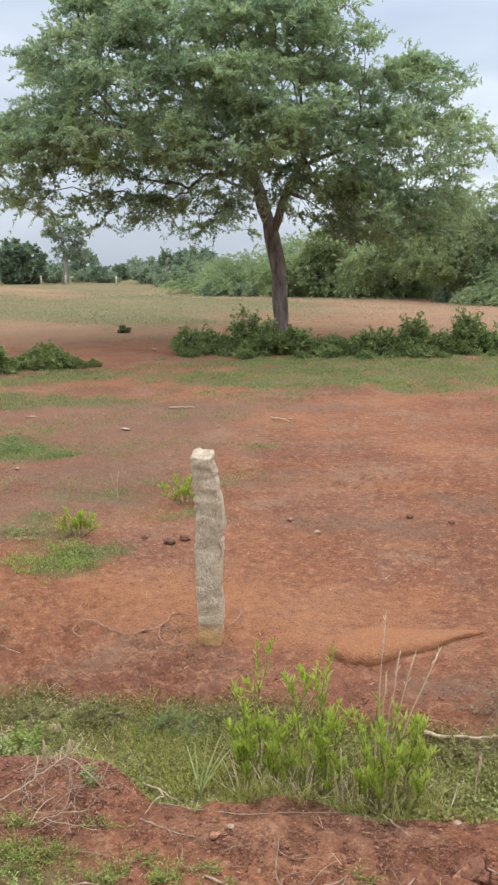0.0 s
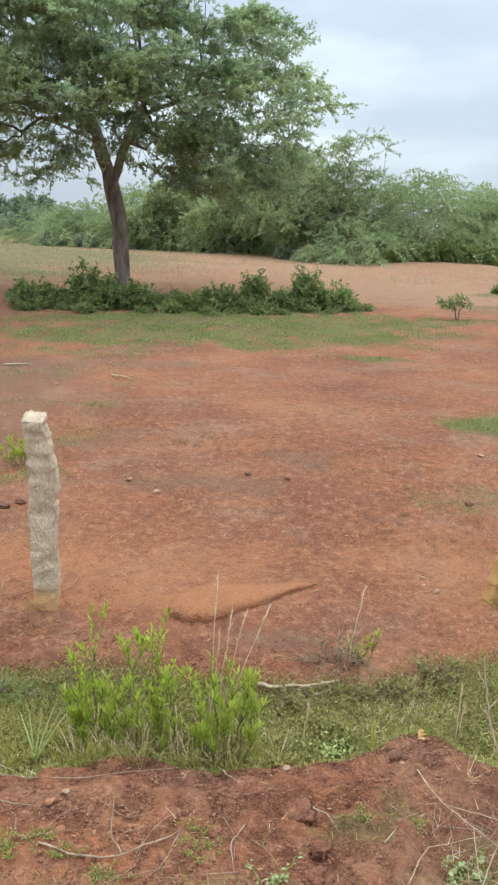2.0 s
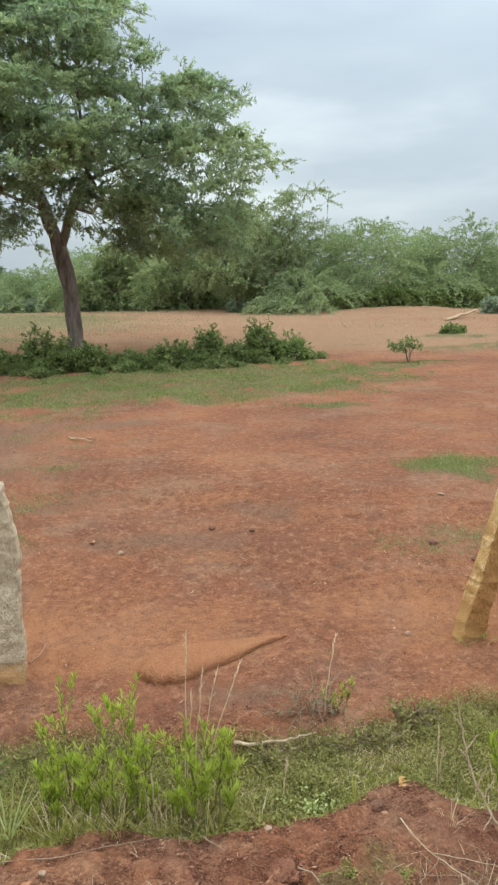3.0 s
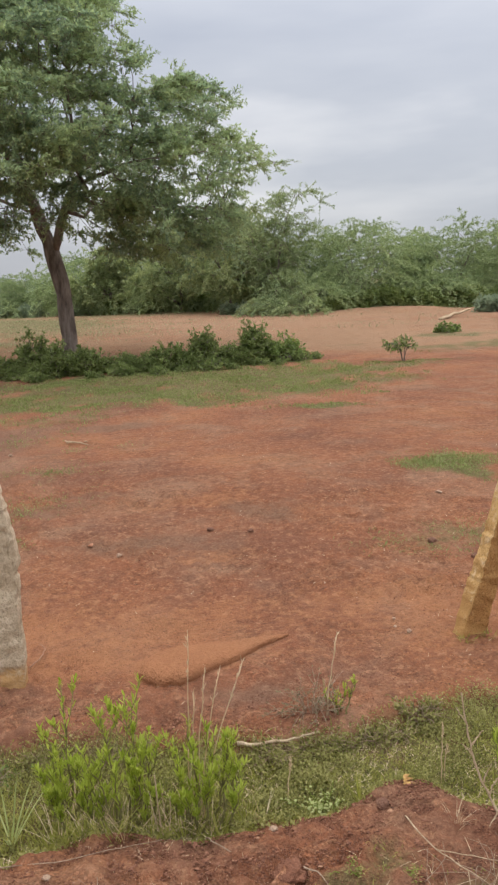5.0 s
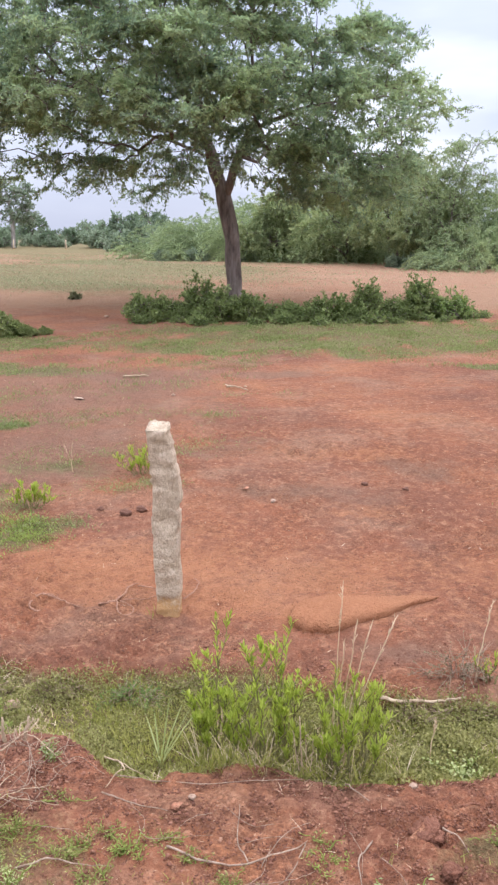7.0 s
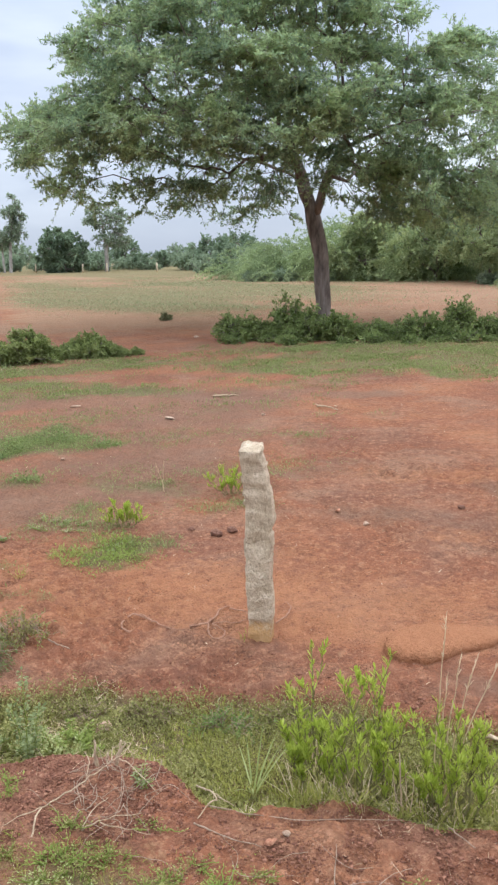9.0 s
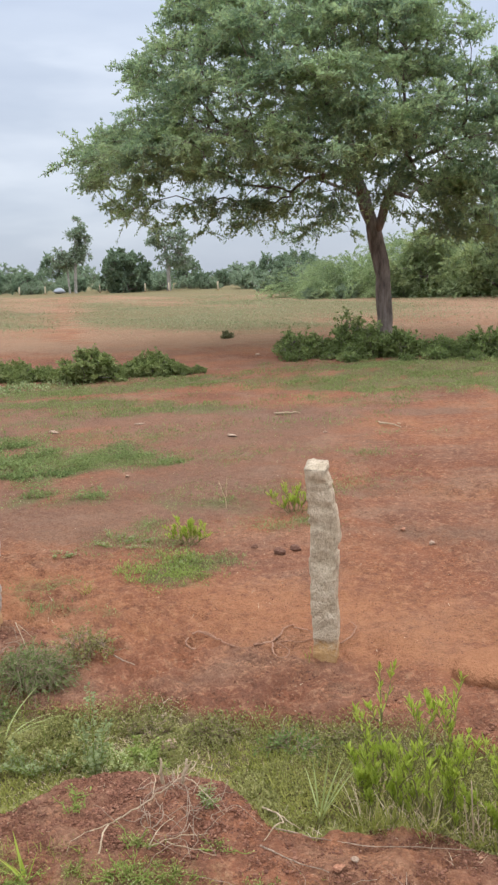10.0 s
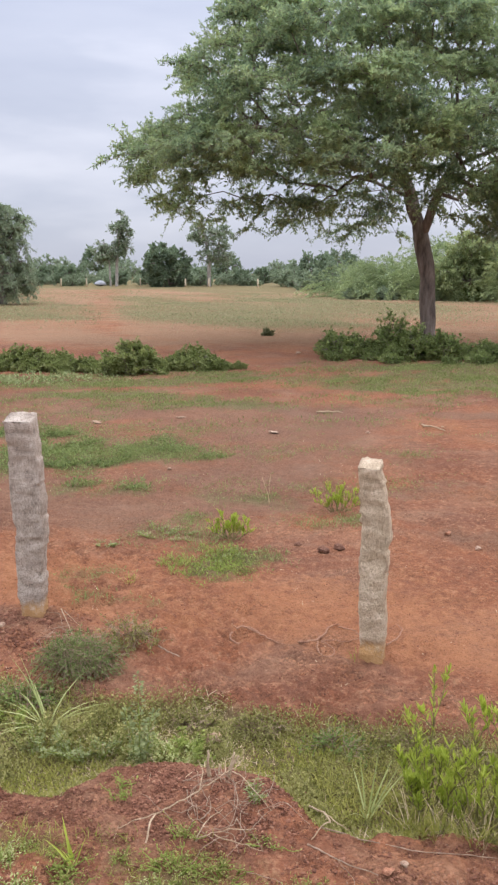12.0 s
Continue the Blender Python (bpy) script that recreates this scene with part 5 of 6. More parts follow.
weed(on_ground(1.56, 2.50), sprigs(10, 0.10, 0.06, 0.035), (0.019, 0.012), M_LEAF_GREY, "pale broad-leaved weed on the bank", 97, 10)
weed(on_ground(0.86, 2.42), sprigs(7, 0.06, 0.04, 0.03), (0.017, 0.011), M_LEAF_GREY, "pale broad-leaved weed on the bank", 98, 8)
weed(on_ground(-2.52, 6.4), sprigs(40, 0.30, 0.22, 0.04), (0.017, 0.008), M_LEAF_GREY, "grey-green creeping weed on trampled earth", 99, 24, LEAF)
weed(on_ground(-2.9, 6.0), sprigs(14, 0.12, 0.08, 0.04), (0.018, 0.009), M_LEAF_GREY, "grey-green creeping weed on trampled earth", 100, 14)
weed(on_ground(-0.60, 3.05), sprigs(12, 0.08, 0.05, 0.05), (0.018, 0.006), M_LEAF_GREY, "small grey weed on the earth mound", 101, 18, LEAF)
for x, y, n, w, d, hh, m, sd in ((-1.35, 2.53, 6, 0.05, 0.03, 0.03, M_CREEPER, 212), (-0.77, 2.60, 10, 0.08, 0.05, 0.04, M_LEAF_WEED, 213), (-0.77, 2.75, 8, 0.06, 0.04, 0.04, M_CREEPER, 214), (-0.56, 2.64, 8, 0.07, 0.04, 0.04, M_CREEPER, 215),
                                 (-1.25, 2.32, 7, 0.06, 0.04, 0.04, M_LEAF_PALE, 216), (-1.10, 2.38, 7, 0.06, 0.04, 0.04, M_CREEPER, 217), (-0.77, 2.49, 6, 0.05, 0.04, 0.04, M_LEAF_PALE, 218), (-1.13, 2.91, 5, 0.05, 0.03, 0.04, M_LEAF_WEED, 219), (-0.98, 2.58, 5, 0.04, 0.03, 0.03, M_CREEPER, 220)):
    weed(on_ground(x, y), sprigs(n * 2, w, d, hh), (0.012, 0.0055), m, "small leafy weed on the red earth bank", sd, 14, LEAF)
BANK_WEEDS = [(-0.37, 2.52, 14, 0.07, 0.04, 0.035, M_CREEPER, 281), (-0.12, 2.55, 14, 0.07, 0.04, 0.035, M_LEAF_WEED, 282), (-0.30, 2.58, 10, 0.05, 0.04, 0.03, M_CREEPER, 283), (-0.25, 2.66, 8, 0.06, 0.03, 0.025, M_CREEPER, 284),
              (-0.21, 2.40, 16, 0.08, 0.05, 0.04, M_CREEPER, 285), (0.01, 2.62, 9, 0.05, 0.03, 0.03, M_CREEPER, 286), (0.12, 2.54, 8, 0.05, 0.03, 0.03, M_CREEPER, 287), (-0.57, 2.34, 30, 0.12, 0.06, 0.06, M_LEAF_PALE, 288), (-0.48, 2.86, 8, 0.05, 0.03, 0.03, M_CREEPER, 289),
              (-0.62, 2.67, 10, 0.05, 0.04, 0.03, M_CREEPER, 290), (0.25, 2.46, 10, 0.06, 0.03, 0.03, M_CREEPER, 291), (0.62, 2.56, 9, 0.06, 0.03, 0.03, M_LEAF_WEED, 292), (0.60, 2.68, 8, 0.05, 0.03, 0.03, M_CREEPER, 293), (-1.36, 2.41, 16, 0.08, 0.05, 0.05, M_LEAF_PALE, 294),
              (-1.16, 2.46, 14, 0.07, 0.04, 0.04, M_LEAF_WEED, 295), (1.26, 2.77, 8, 0.05, 0.03, 0.03, M_CREEPER, 296), (1.41, 2.73, 10, 0.05, 0.03, 0.03, M_CREEPER, 297), (-0.71, 2.61, 12, 0.07, 0.04, 0.04, M_CREEPER, 298)]
weed(on_ground(-0.66, 2.50), sprigs(30, 0.14, 0.07, 0.04), (0.011, 0.005), M_CREEPER, "small green weed on the earth mound", 102, 20, LEAF)
for x, y, n, w, d, hh, m, sd in BANK_WEEDS:
    weed(on_ground(x, y), sprigs(n, w, d, hh), (0.012, 0.0055), m, "low straggling weed on the red earth bank", sd, 20, LEAF)
weed(on_ground(-1.2, 3.0), sprigs(4, 0.05, 0.03, 0.04), (0.02, 0.009), M_LEAF_WEED, "small green weed on the bank", 103, 10, LEAF)
bush("brush_clump", on_ground(-1.95, 3.93), (0.23, 0.15, 0.20), 70, (M_TWIG, M_LEAF_BUSH), "tangled low green clump beside the post", "brush clumps", (0.036, 0.0055), 104, 7, 9, 0.17, droop=0.45, category="bush", twig_r=0.0015, tip=0.002)
bush("brush_clump", on_ground(-1.80, 4.27), (0.17, 0.12, 0.18), 24, (M_TWIG, M_CREEPER), "tangled half dry clump beside the post", "brush clumps", (0.024, 0.008), 105, 7, 7, 0.10, category="bush", twig_r=0.0015, tip=0.002)


bush("brush_clump", on_ground(-0.39, 3.74), (0.19, 0.11, 0.05), 22, (M_TWIG, M_LEAF_MID), "low tangled clump in the ditch grass", "brush clumps", (0.022, 0.008), 106, 6, 7, 0.09, category="bush", twig_r=0.0015, tip=0.002)
for x, y, w, sd in ((-0.80, 3.76, 0.17, 271), (-0.05, 3.84, 0.15, 272), (0.28, 3.80, 0.16, 273), (1.05, 3.70, 0.15, 274), (1.32, 3.76, 0.19, 275), (1.62, 3.82, 0.15, 276), (-1.15, 3.70, 0.14, 277)):
    bush("brush_clump", on_ground(x, y), (w, 0.09, 0.045), 26, (M_TWIG, M_CREEPER), "low tangled mat of creeper and straw", "brush clumps", (0.020, 0.008), sd, 6, 9, 0.09, category="bush", twig_r=0.0013, tip=0.002)
bush("brush_clump", on_ground(1.83, 3.98), (0.14, 0.10, 0.06), 26, (M_TWIG, M_CREEPER), "low tangled clump in the ditch grass", "brush clumps", (0.024, 0.009), 107, 6, 7, 0.09, category="bush", twig_r=0.0015, tip=0.002)
bush("brush_clump", on_ground(1.27, 4.02), (0.22, 0.11, 0.14), 24, (M_TWIG, M_LEAF_OLIVE), "sparse dry brush on bare earth", "brush clumps", (0.018, 0.005), 108, 5, 4, 0.12, category="bush", twig_r=0.0014, tip=0.002)
bush("brush_clump", on_ground(-2.12, 3.62), (0.2, 0.14, 0.06), 24, (M_TWIG, M_LEAF_MID), "low tangled clump in the ditch grass", "brush clumps", (0.024, 0.009), 109, 6, 7, 0.10, category="bush", twig_r=0.0015, tip=0.002)


# ---- sticks, roots and vines ----
def stick(lines, label, mat, seed, name="stick", radius=0.006, category="stick", dz=0.0):
    """One piece of dead wood: polylines of (x, y, height above ground)."""
    rng = np.random.RandomState(seed)
    root = None if len(lines) == 1 else thing(name, on_ground(*lines[0][0][:2]), label, category)
    for i, ln in enumerate(lines):
        ln = np.array(ln, float)
        pts = smooth_path(ln, max(5, 4 * len(ln)), radius * 0.25, rng)
        pts[:, 2] += height(pts[:, 0], pts[:, 1]) + dz
        r = radius * (1.0 if i == 0 else 0.65)
        s = Shape()
        tube(s, pts, np.linspace(r, r * 0.45, len(pts)), 5, 0.10, rng)
        if root is None:
            return tagged(new(name, s.mesh(name, mat)), label, category)
        ob = part("branch", s, mat, root)
        ob.matrix_parent_inverse = root.matrix_basis.inverted()
    return root


def tangle(cx, cy, rx, ry, n, lift, seed, size=(0.12, 0.32)):
    """Lines for a heap of fine twigs."""
    r = np.random.RandomState(seed)
    lines = []
    for _ in range(n):
        x, y, a = cx + rx * r.uniform(-1, 1), cy + ry * r.uniform(-1, 1), r.uniform(0, 6.28)
        ln = r.uniform(*size)
        bend = r.normal(0, 0.5)
        z = lift * r.uniform(0.1, 1.0)
        lines.append([(x, y, 0.005 + z * 0.3), (x + ln * 0.5 * math.cos(a), y + ln * 0.5 * math.sin(a), z + 0.01), (x + ln * math.cos(a + bend), y + ln * math.sin(a + bend), 0.01 + z * r.uniform(0.2, 1.2))])
    return lines


stick([[(0.50, 3.18, -0.01), (0.485, 3.18, 0.15), (0.48, 3.18, 0.30)], [(0.515, 3.19, -0.01), (0.51, 3.20, 0.13), (0.50, 3.20, 0.26)], [(0.49, 3.19, -0.01), (0.465, 3.19, 0.11), (0.45, 3.18, 0.22)], [(0.52, 3.18, -0.01), (0.535, 3.18, 0.10), (0.54, 3.18, 0.20)]], "bare bleached stems at the foot of the shrub", M_TWIG_PALE, 86, name="dry_stems", radius=0.005, category="dry stems")
stick([[(0.86, 3.80, 0.035), (1.0, 3.78, 0.04), (1.15, 3.79, 0.04), (1.28, 3.84, 0.035)]], "pale curved stick on the ditch edge", M_TWIG_PALE, 111, radius=0.0115)
stick([[(-0.40, 3.20, 0.03), (-0.30, 3.14, 0.06), (-0.26, 3.06, 0.05), (-0.31, 2.92, 0.02)], [(-0.30, 3.14, 0.05), (-0.2, 3.10, 0.03)]], "bent pale twig at the bank edge", M_TWIG_PALE, 112, radius=0.005)
stick([[(0.02, 2.58, 0.01), (0.15, 2.53, 0.015), (0.33, 2.55, 0.02), (0.46, 2.60, 0.02), (0.55, 2.70, 0.02)], [(0.33, 2.55, 0.02), (0.27, 2.66, 0.02), (0.26, 2.85, 0.01)], [(0.53, 2.68, 0.02), (0.50, 2.55, 0.01), (0.44, 2.46, 0.01)]],
      "forked dry root lying on red earth", M_TWIG, 113, name="root", radius=0.005)
stick([[(-0.32, 2.90, 0.01), (-0.18, 2.82, 0.01), (-0.02, 2.78, 0.015)]], "thin dry twig on red earth", M_TWIG, 114, radius=0.004)
stick([[(0.78, 2.72, 0.01), (0.72, 2.60, 0.02), (0.74, 2.45, 0.01)]], "thin dry twig on red earth", M_TWIG, 115, radius=0.004)
stick([[(1.05, 2.82, 0.01), (1.10, 2.74, 0.03), (1.13, 2.68, 0.01)]], "thin dry twig on red earth", M_TWIG, 116, radius=0.004)
stick([[(0.68, 3.06, 0.01), (0.70, 2.98, 0.03), (0.78, 2.93, 0.02), (0.86, 3.0, 0.01)]], "thin curled vine on red earth", M_TWIG, 117, radius=0.0035)
stick([[(-0.5, 2.42, 0.01), (-0.4, 2.48, 0.03), (-0.28, 2.47, 0.02), (-0.16, 2.48, 0.01)]], "thin dry twig on red earth", M_TWIG, 118, radius=0.004)
stick([[(1.50, 3.08, 0.02), (1.58, 2.84, 0.04), (1.72, 2.62, 0.04), (1.86, 2.5, 0.02)], [(1.58, 2.84, 0.04), (1.72, 2.75, 0.06), (1.9, 2.62, 0.03)], [(1.66, 2.7, 0.04), (1.62, 2.52, 0.05), (1.6, 2.38, 0.02)], [(1.30, 2.62, 0.01), (1.4, 2.74, 0.03), (1.47, 2.8, 0.02)],
       [(1.55, 2.3, 0.02), (1.66, 2.5, 0.07), (1.8, 2.72, 0.05)], [(1.35, 2.42, 0.02), (1.45, 2.60, 0.05), (1.7, 2.65, 0.06)]], "tangle of bleached twigs on the bank", M_TWIG_PALE, 119, name="brushwood", radius=0.0034, category="brushwood")
stick([[(1.93, 2.93, -0.01), (1.88, 2.98, 0.06), (1.83, 3.02, 0.17), (1.80, 3.05, 0.28), (1.78, 3.08, 0.42), (1.765, 3.10, 0.54)], [(1.83, 3.02, 0.17), (1.87, 3.02, 0.25)], [(1.80, 3.05, 0.28), (1.76, 3.06, 0.33)], [(1.795, 3.06, 0.32), (1.84, 3.08, 0.36), (1.86, 3.09, 0.37)], [(1.78, 3.08, 0.42), (1.74, 3.09, 0.48)],
       [(1.85, 3.0, 0.12), (1.90, 3.02, 0.20)], [(1.88, 2.98, 0.06), (1.84, 2.95, 0.02)]],
      "bleached dead twig standing in the bank", M_TWIG_PALE, 120, radius=0.0065)
stick([[(-0.91, 2.64, 0.01), (-0.93, 2.74, 0.02), (-0.945, 2.83, 0.03), (-0.89, 2.88, 0.035), (-0.82, 2.93, 0.045), (-0.74, 3.02, 0.06), (-0.70, 3.10, 0.08), (-0.68, 3.18, 0.12)], [(-0.945, 2.83, 0.03), (-1.0, 2.78, 0.02), (-1.06, 2.72, 0.01)],
       [(-0.70, 3.08, 0.07), (-0.60, 3.04, 0.06), (-0.50, 3.0, 0.03)], [(-0.80, 2.95, 0.05), (-0.82, 3.05, 0.07), (-0.88, 3.12, 0.08)], [(-0.72, 3.05, 0.07), (-0.76, 3.15, 0.10), (-0.72, 3.20, 0.10)], [(-0.72, 2.72, 0.02), (-0.70, 2.82, 0.05), (-0.66, 2.86, 0.06)],
       [(-0.72, 2.72, 0.02), (-0.62, 2.80, 0.04), (-0.52, 2.86, 0.05)], [(-0.66, 2.76, 0.03), (-0.56, 2.78, 0.03), (-0.46, 2.78, 0.02)]],
      "dead root with bare branches on an earth mound", M_TWIG_PALE, 121, name="root", radius=0.0044, category="brushwood")
stick(tangle(-0.72, 2.94, 0.20, 0.15, 42, 0.07, 133, (0.08, 0.24)), "heap of fine dry twigs on an earth mound", M_TWIG, 133, name="brushwood", radius=0.0029, category="brushwood")
stick(tangle(1.66, 2.55, 0.22, 0.18, 30, 0.06, 134), "scattered fine bleached twigs on the bank", M_TWIG, 134, name="brushwood", radius=0.0024, category="brushwood")
stick(tangle(0.15, 2.62, 0.7, 0.22, 14, 0.02, 135), "scattered thin dry twigs on red earth", M_TWIG, 135, name="brushwood", radius=0.0022, category="brushwood")
stick(tangle(-2.2, 4.22, 0.14, 0.12, 12, 0.06, 136, (0.08, 0.2)), "thin dry twigs at the post foot", M_TWIG, 136, name="brushwood", radius=0.003, category="brushwood")
stick([[(-0.83, 3.14, 0.0), (-0.836, 3.14, 0.13)]], "pale cut stub standing in the mound", M_TWIG_PALE, 122, name="stub", radius=0.011, category="stump", dz=-0.01)
stick([[(-0.75, 3.17, 0.0), (-0.73, 3.18, 0.13)], [(-0.75, 3.17, 0.05), (-0.70, 3.17, 0.13)]], "pale forked stub standing in the mound", M_TWIG_PALE, 123, name="stub", radius=0.010, category="stump", dz=-0.01)
stick([[(-0.80, 3.17, 0.0), (-0.795, 3.18, 0.06)]], "pale cut stub standing in the mound", M_TWIG_PALE, 124, name="stub", radius=0.006, category="stump", dz=-0.01)
stick([[(-1.14, 4.53, 0.012), (-1.22, 4.53, 0.012), (-1.28, 4.60, 0.015), (-1.28, 4.71, 0.015), (-1.25, 4.77, 0.02), (-1.17, 4.72, 0.02), (-1.08, 4.68, 0.015), (-1.02, 4.64, 0.012), (-0.94, 4.62, 0.008)], [(-1.25, 4.755, 0.02), (-1.18, 4.74, 0.025), (-1.11, 4.70, 0.02)]],
      "loop of dry vine on red earth", M_VINE, 125, name="vine", radius=0.0075, category="vine")
stick([[(-0.85, 4.66, 0.008), (-0.75, 4.71, 0.015), (-0.72, 4.81, 0.02), (-0.72, 4.94, 0.02), (-0.68, 5.01, 0.01)], [(-0.74, 4.70, 0.015), (-0.72, 4.62, 0.015), (-0.69, 4.55, 0.012), (-0.65, 4.51, 0.012), (-0.61, 4.54, 0.012), (-0.61, 4.62, 0.015), (-0.66, 4.67, 0.02), (-0.73, 4.70, 0.02), (-0.66, 4.75, 0.018), (-0.58, 4.75, 0.015), (-0.51, 4.82, 0.02)],
       [(-0.67, 4.96, 0.012), (-0.58, 4.94, 0.02), (-0.50, 4.86, 0.02)], [(-0.33, 4.78, 0.02), (-0.27, 4.88, 0.04), (-0.27, 5.02, 0.03), (-0.33, 5.12, 0.01)]], "tangled dry vine round the post foot", M_VINE, 126, name="vine", radius=0.0085, category="vine")
stick([[(-2.86, 12.9, 0.02), (-2.66, 12.95, 0.03), (-2.44, 12.97, 0.02)]], "pale stick lying on trampled earth", M_TWIG_PALE, 127, radius=0.022)
stick([[(-1.05, 12.1, 0.03), (-0.9, 12.0, 0.05), (-0.72, 11.9, 0.02)], [(-1.1, 12.3, 0.02), (-0.95, 12.0, 0.06)], [(-0.8, 12.2, 0.02), (-0.74, 12.0, 0.05)]], "small heap of dry straw", M_TWIG_PALE, 128, name="straw", radius=0.016, category="straw")
stick([[(13.2, 39.2, 0.05), (14.8, 41.6, 0.15), (16.4, 44.0, 0.3)]], "pale fallen trunk on bare ground", M_TWIG_PALE, 129, name="log", radius=0.11, category="log")
stick([[(-1.62, 4.30, 0.02), (-1.45, 4.22, 0.02)]], "thin dry twig on red earth", M_TWIG, 130, radius=0.006)
stick([[(-2.38, 4.45, 0.07), (-2.24, 4.30, 0.05), (-2.14, 4.20, 0.02)], [(-2.3, 4.36, 0.1), (-2.2, 4.36, 0.03)]], "bleached twig leaning on the post foot", M_TWIG_PALE, 131, radius=0.004)
stick([[(-0.3, 3.02, 0.012), (0.0, 2.98, 0.012), (0.28, 3.02, 0.012), (0.5, 3.06, 0.01)]], "thin vine along the ditch edge", M_TWIG, 132, name="vine", radius=0.003, category="vine")


# ---- stones, clods and dung ----
def stone(x, y, size, mat, label, seed, name="stone", category="stone", group="", level=2, rough=0.05, sink=0.35):
    s = Shape()
    r = np.random.RandomState(seed)
    lump(s, (0, 0, 0), size, r, rough, 3 if mat is M_DUNG else level, mat in (M_EARTH, M_DUNG))
    ob = new(name, s.mesh(name, mat))
    ob.matrix_basis = Matrix.Translation(on_ground(x, y, size[2] * (1 - sink))) @ Matrix.Rotation(r.uniform(0, 6.28), 4, "Z")
    return tagged(ob, label, category, group)


stone(-1.0, 3.59, (0.058, 0.046, 0.034), M_STONE, "pale chipped stone in the ditch grass", 141)
stone(0.015, 2.82, (0.032, 0.026, 0.020), M_BRICK, "broken reddish brick fragment on the bank", 142, "brick_fragment", "brick")
stone(0.06, 2.87, (0.020, 0.017, 0.014), M_STONE, "pale stone chip beside the brick", 143)
stone(0.99, 2.78, (0.080, 0.062, 0.036), M_EARTH, "large clod of red earth", 144, "clod", "clod", "earth clods", 4, 0.05, 0.8)
stone(1.03, 2.46, (0.060, 0.045, 0.028), M_EARTH, "large clod of red earth", 145, "clod", "clod", "earth clods", 4, 0.05, 0.8)
stone(1.06, 2.60, (0.040, 0.034, 0.022), M_EARTH, "large clod of red earth", 146, "clod", "clod", "earth clods", 4, 0.05, 0.8)
stone(1.02, 2.36, (0.032, 0.028, 0.024), M_BRICK, "smooth orange stone among clods", 147)
# dark lump set where the bank has a hole, for its shade
stone(1.45, 3.18, (0.035, 0.025, 0.016), M_DUNG, "dark lump in place of a hole in the bank", 148, "clod", "clod")
stone(0.96, 3.08, (0.028, 0.02, 0.016), M_STONE, "pale stone at the ditch edge", 149)
stone(0.07, 6.79, (0.045, 0.03, 0.02), M_STONE, "pale stone on trampled earth", 150)
stone(1.63, 5.83, (0.055, 0.03, 0.015), M_STONE, "flat pale stone on trampled earth", 151)
stone(2.75, 6.66, (0.045, 0.035, 0.018), M_DUNG, "dark dung lump on trampled earth", 152, "dung", "dung")
stone(2.95, 6.2, (0.03, 0.025, 0.02), M_DUNG, "dark dung lump on trampled earth", 153, "dung", "dung")
stone(-1.11, 6.33, (0.055, 0.045, 0.028), M_DUNG, "dark dung lump on trampled earth", 154, "dung", "dung")
stone(-1.00, 6.44, (0.05, 0.04, 0.026), M_DUNG, "dark dung lump on trampled earth", 155, "dung", "dung")
stone(-1.35, 6.43, (0.03, 0.025, 0.02), M_DUNG, "dark dung lump on trampled earth", 156, "dung", "dung")
stone(0.87, 7.38, (0.035, 0.028, 0.02), M_DUNG, "dark dung lump on trampled earth", 157, "dung", "dung")
stone(1.23, 7.24, (0.03, 0.024, 0.018), M_DUNG, "dark dung lump on trampled earth", 158, "dung", "dung")
stone(-3.01, 11.1, (0.12, 0.07, 0.025), M_STONE, "flat pale slab on trampled earth", 159)
stone(-5.75, 10.92, (0.12, 0.06, 0.03), M_STONE, "flat pale slab on trampled earth", 160)
stone(-4.74, 11.77, (0.09, 0.05, 0.02), M_STONE, "flat pale stone on trampled earth", 161)
stone(-1.73, 11.41, (0.07, 0.04, 0.02), M_STONE, "flat pale stone on trampled earth", 170)
stone(3.3, 8.2, (0.05, 0.035, 0.02), M_STONE, "pale stone on trampled earth", 162)
stone(2.05, 4.9, (0.022, 0.02, 0.015), M_STONE, "small pale stone near the leaning post", 163)
stone(1.98, 4.98, (0.018, 0.015, 0.012), M_STONE, "small pale stone near the leaning post", 164)
stone(2.0, 5.1, (0.016, 0.014, 0.01), M_STONE, "small pale stone near the leaning post", 165)
stone(-2.66, 4.2, (0.03, 0.025, 0.02), M_STONE, "small white stone near the post", 166)
stone(-3.5, 8.6, (0.05, 0.03, 0.02), M_STONE, "flat pale stone on trampled earth", 167)
stone(-0.2, 7.1, (0.05, 0.03, 0.018), M_BRICK, "flat reddish stone on trampled earth", 168)
stone(-5.9, 22.6, (0.22, 0.12, 0.035), M_STONE, "flat pale slab near the bushes", 169)
s = Shape()
r3 = np.random.RandomState(12)
for i in range(3):
    a = 0.3 + i * 0.35
    strips(s, np.array([[0.004 * i, 0.01 * i, 0.006 + 0.006 * i]]), np.array([[math.cos(a), math.sin(a), 0.35]]), np.array([[0.0, 0, 1]]), 0.065, 0.022, ROUND, -0.7)
yellow, ty, by = material("yellow_leaf", 0.7)
ty.links.new(ramp(ty, noise_at(ty, 60.0), [(0.35, (0.30, 0.15, 0.05)), (0.65, (0.50, 0.30, 0.09))]), by.inputs["Base Color"])
fallen = tagged(new("fallen_leaf", s.mesh("fallen_leaf", yellow)), "curled yellow dead leaf on the ditch edge", "leaf")
fallen.matrix_basis = Matrix.Translation(on_ground(1.58, 3.32))


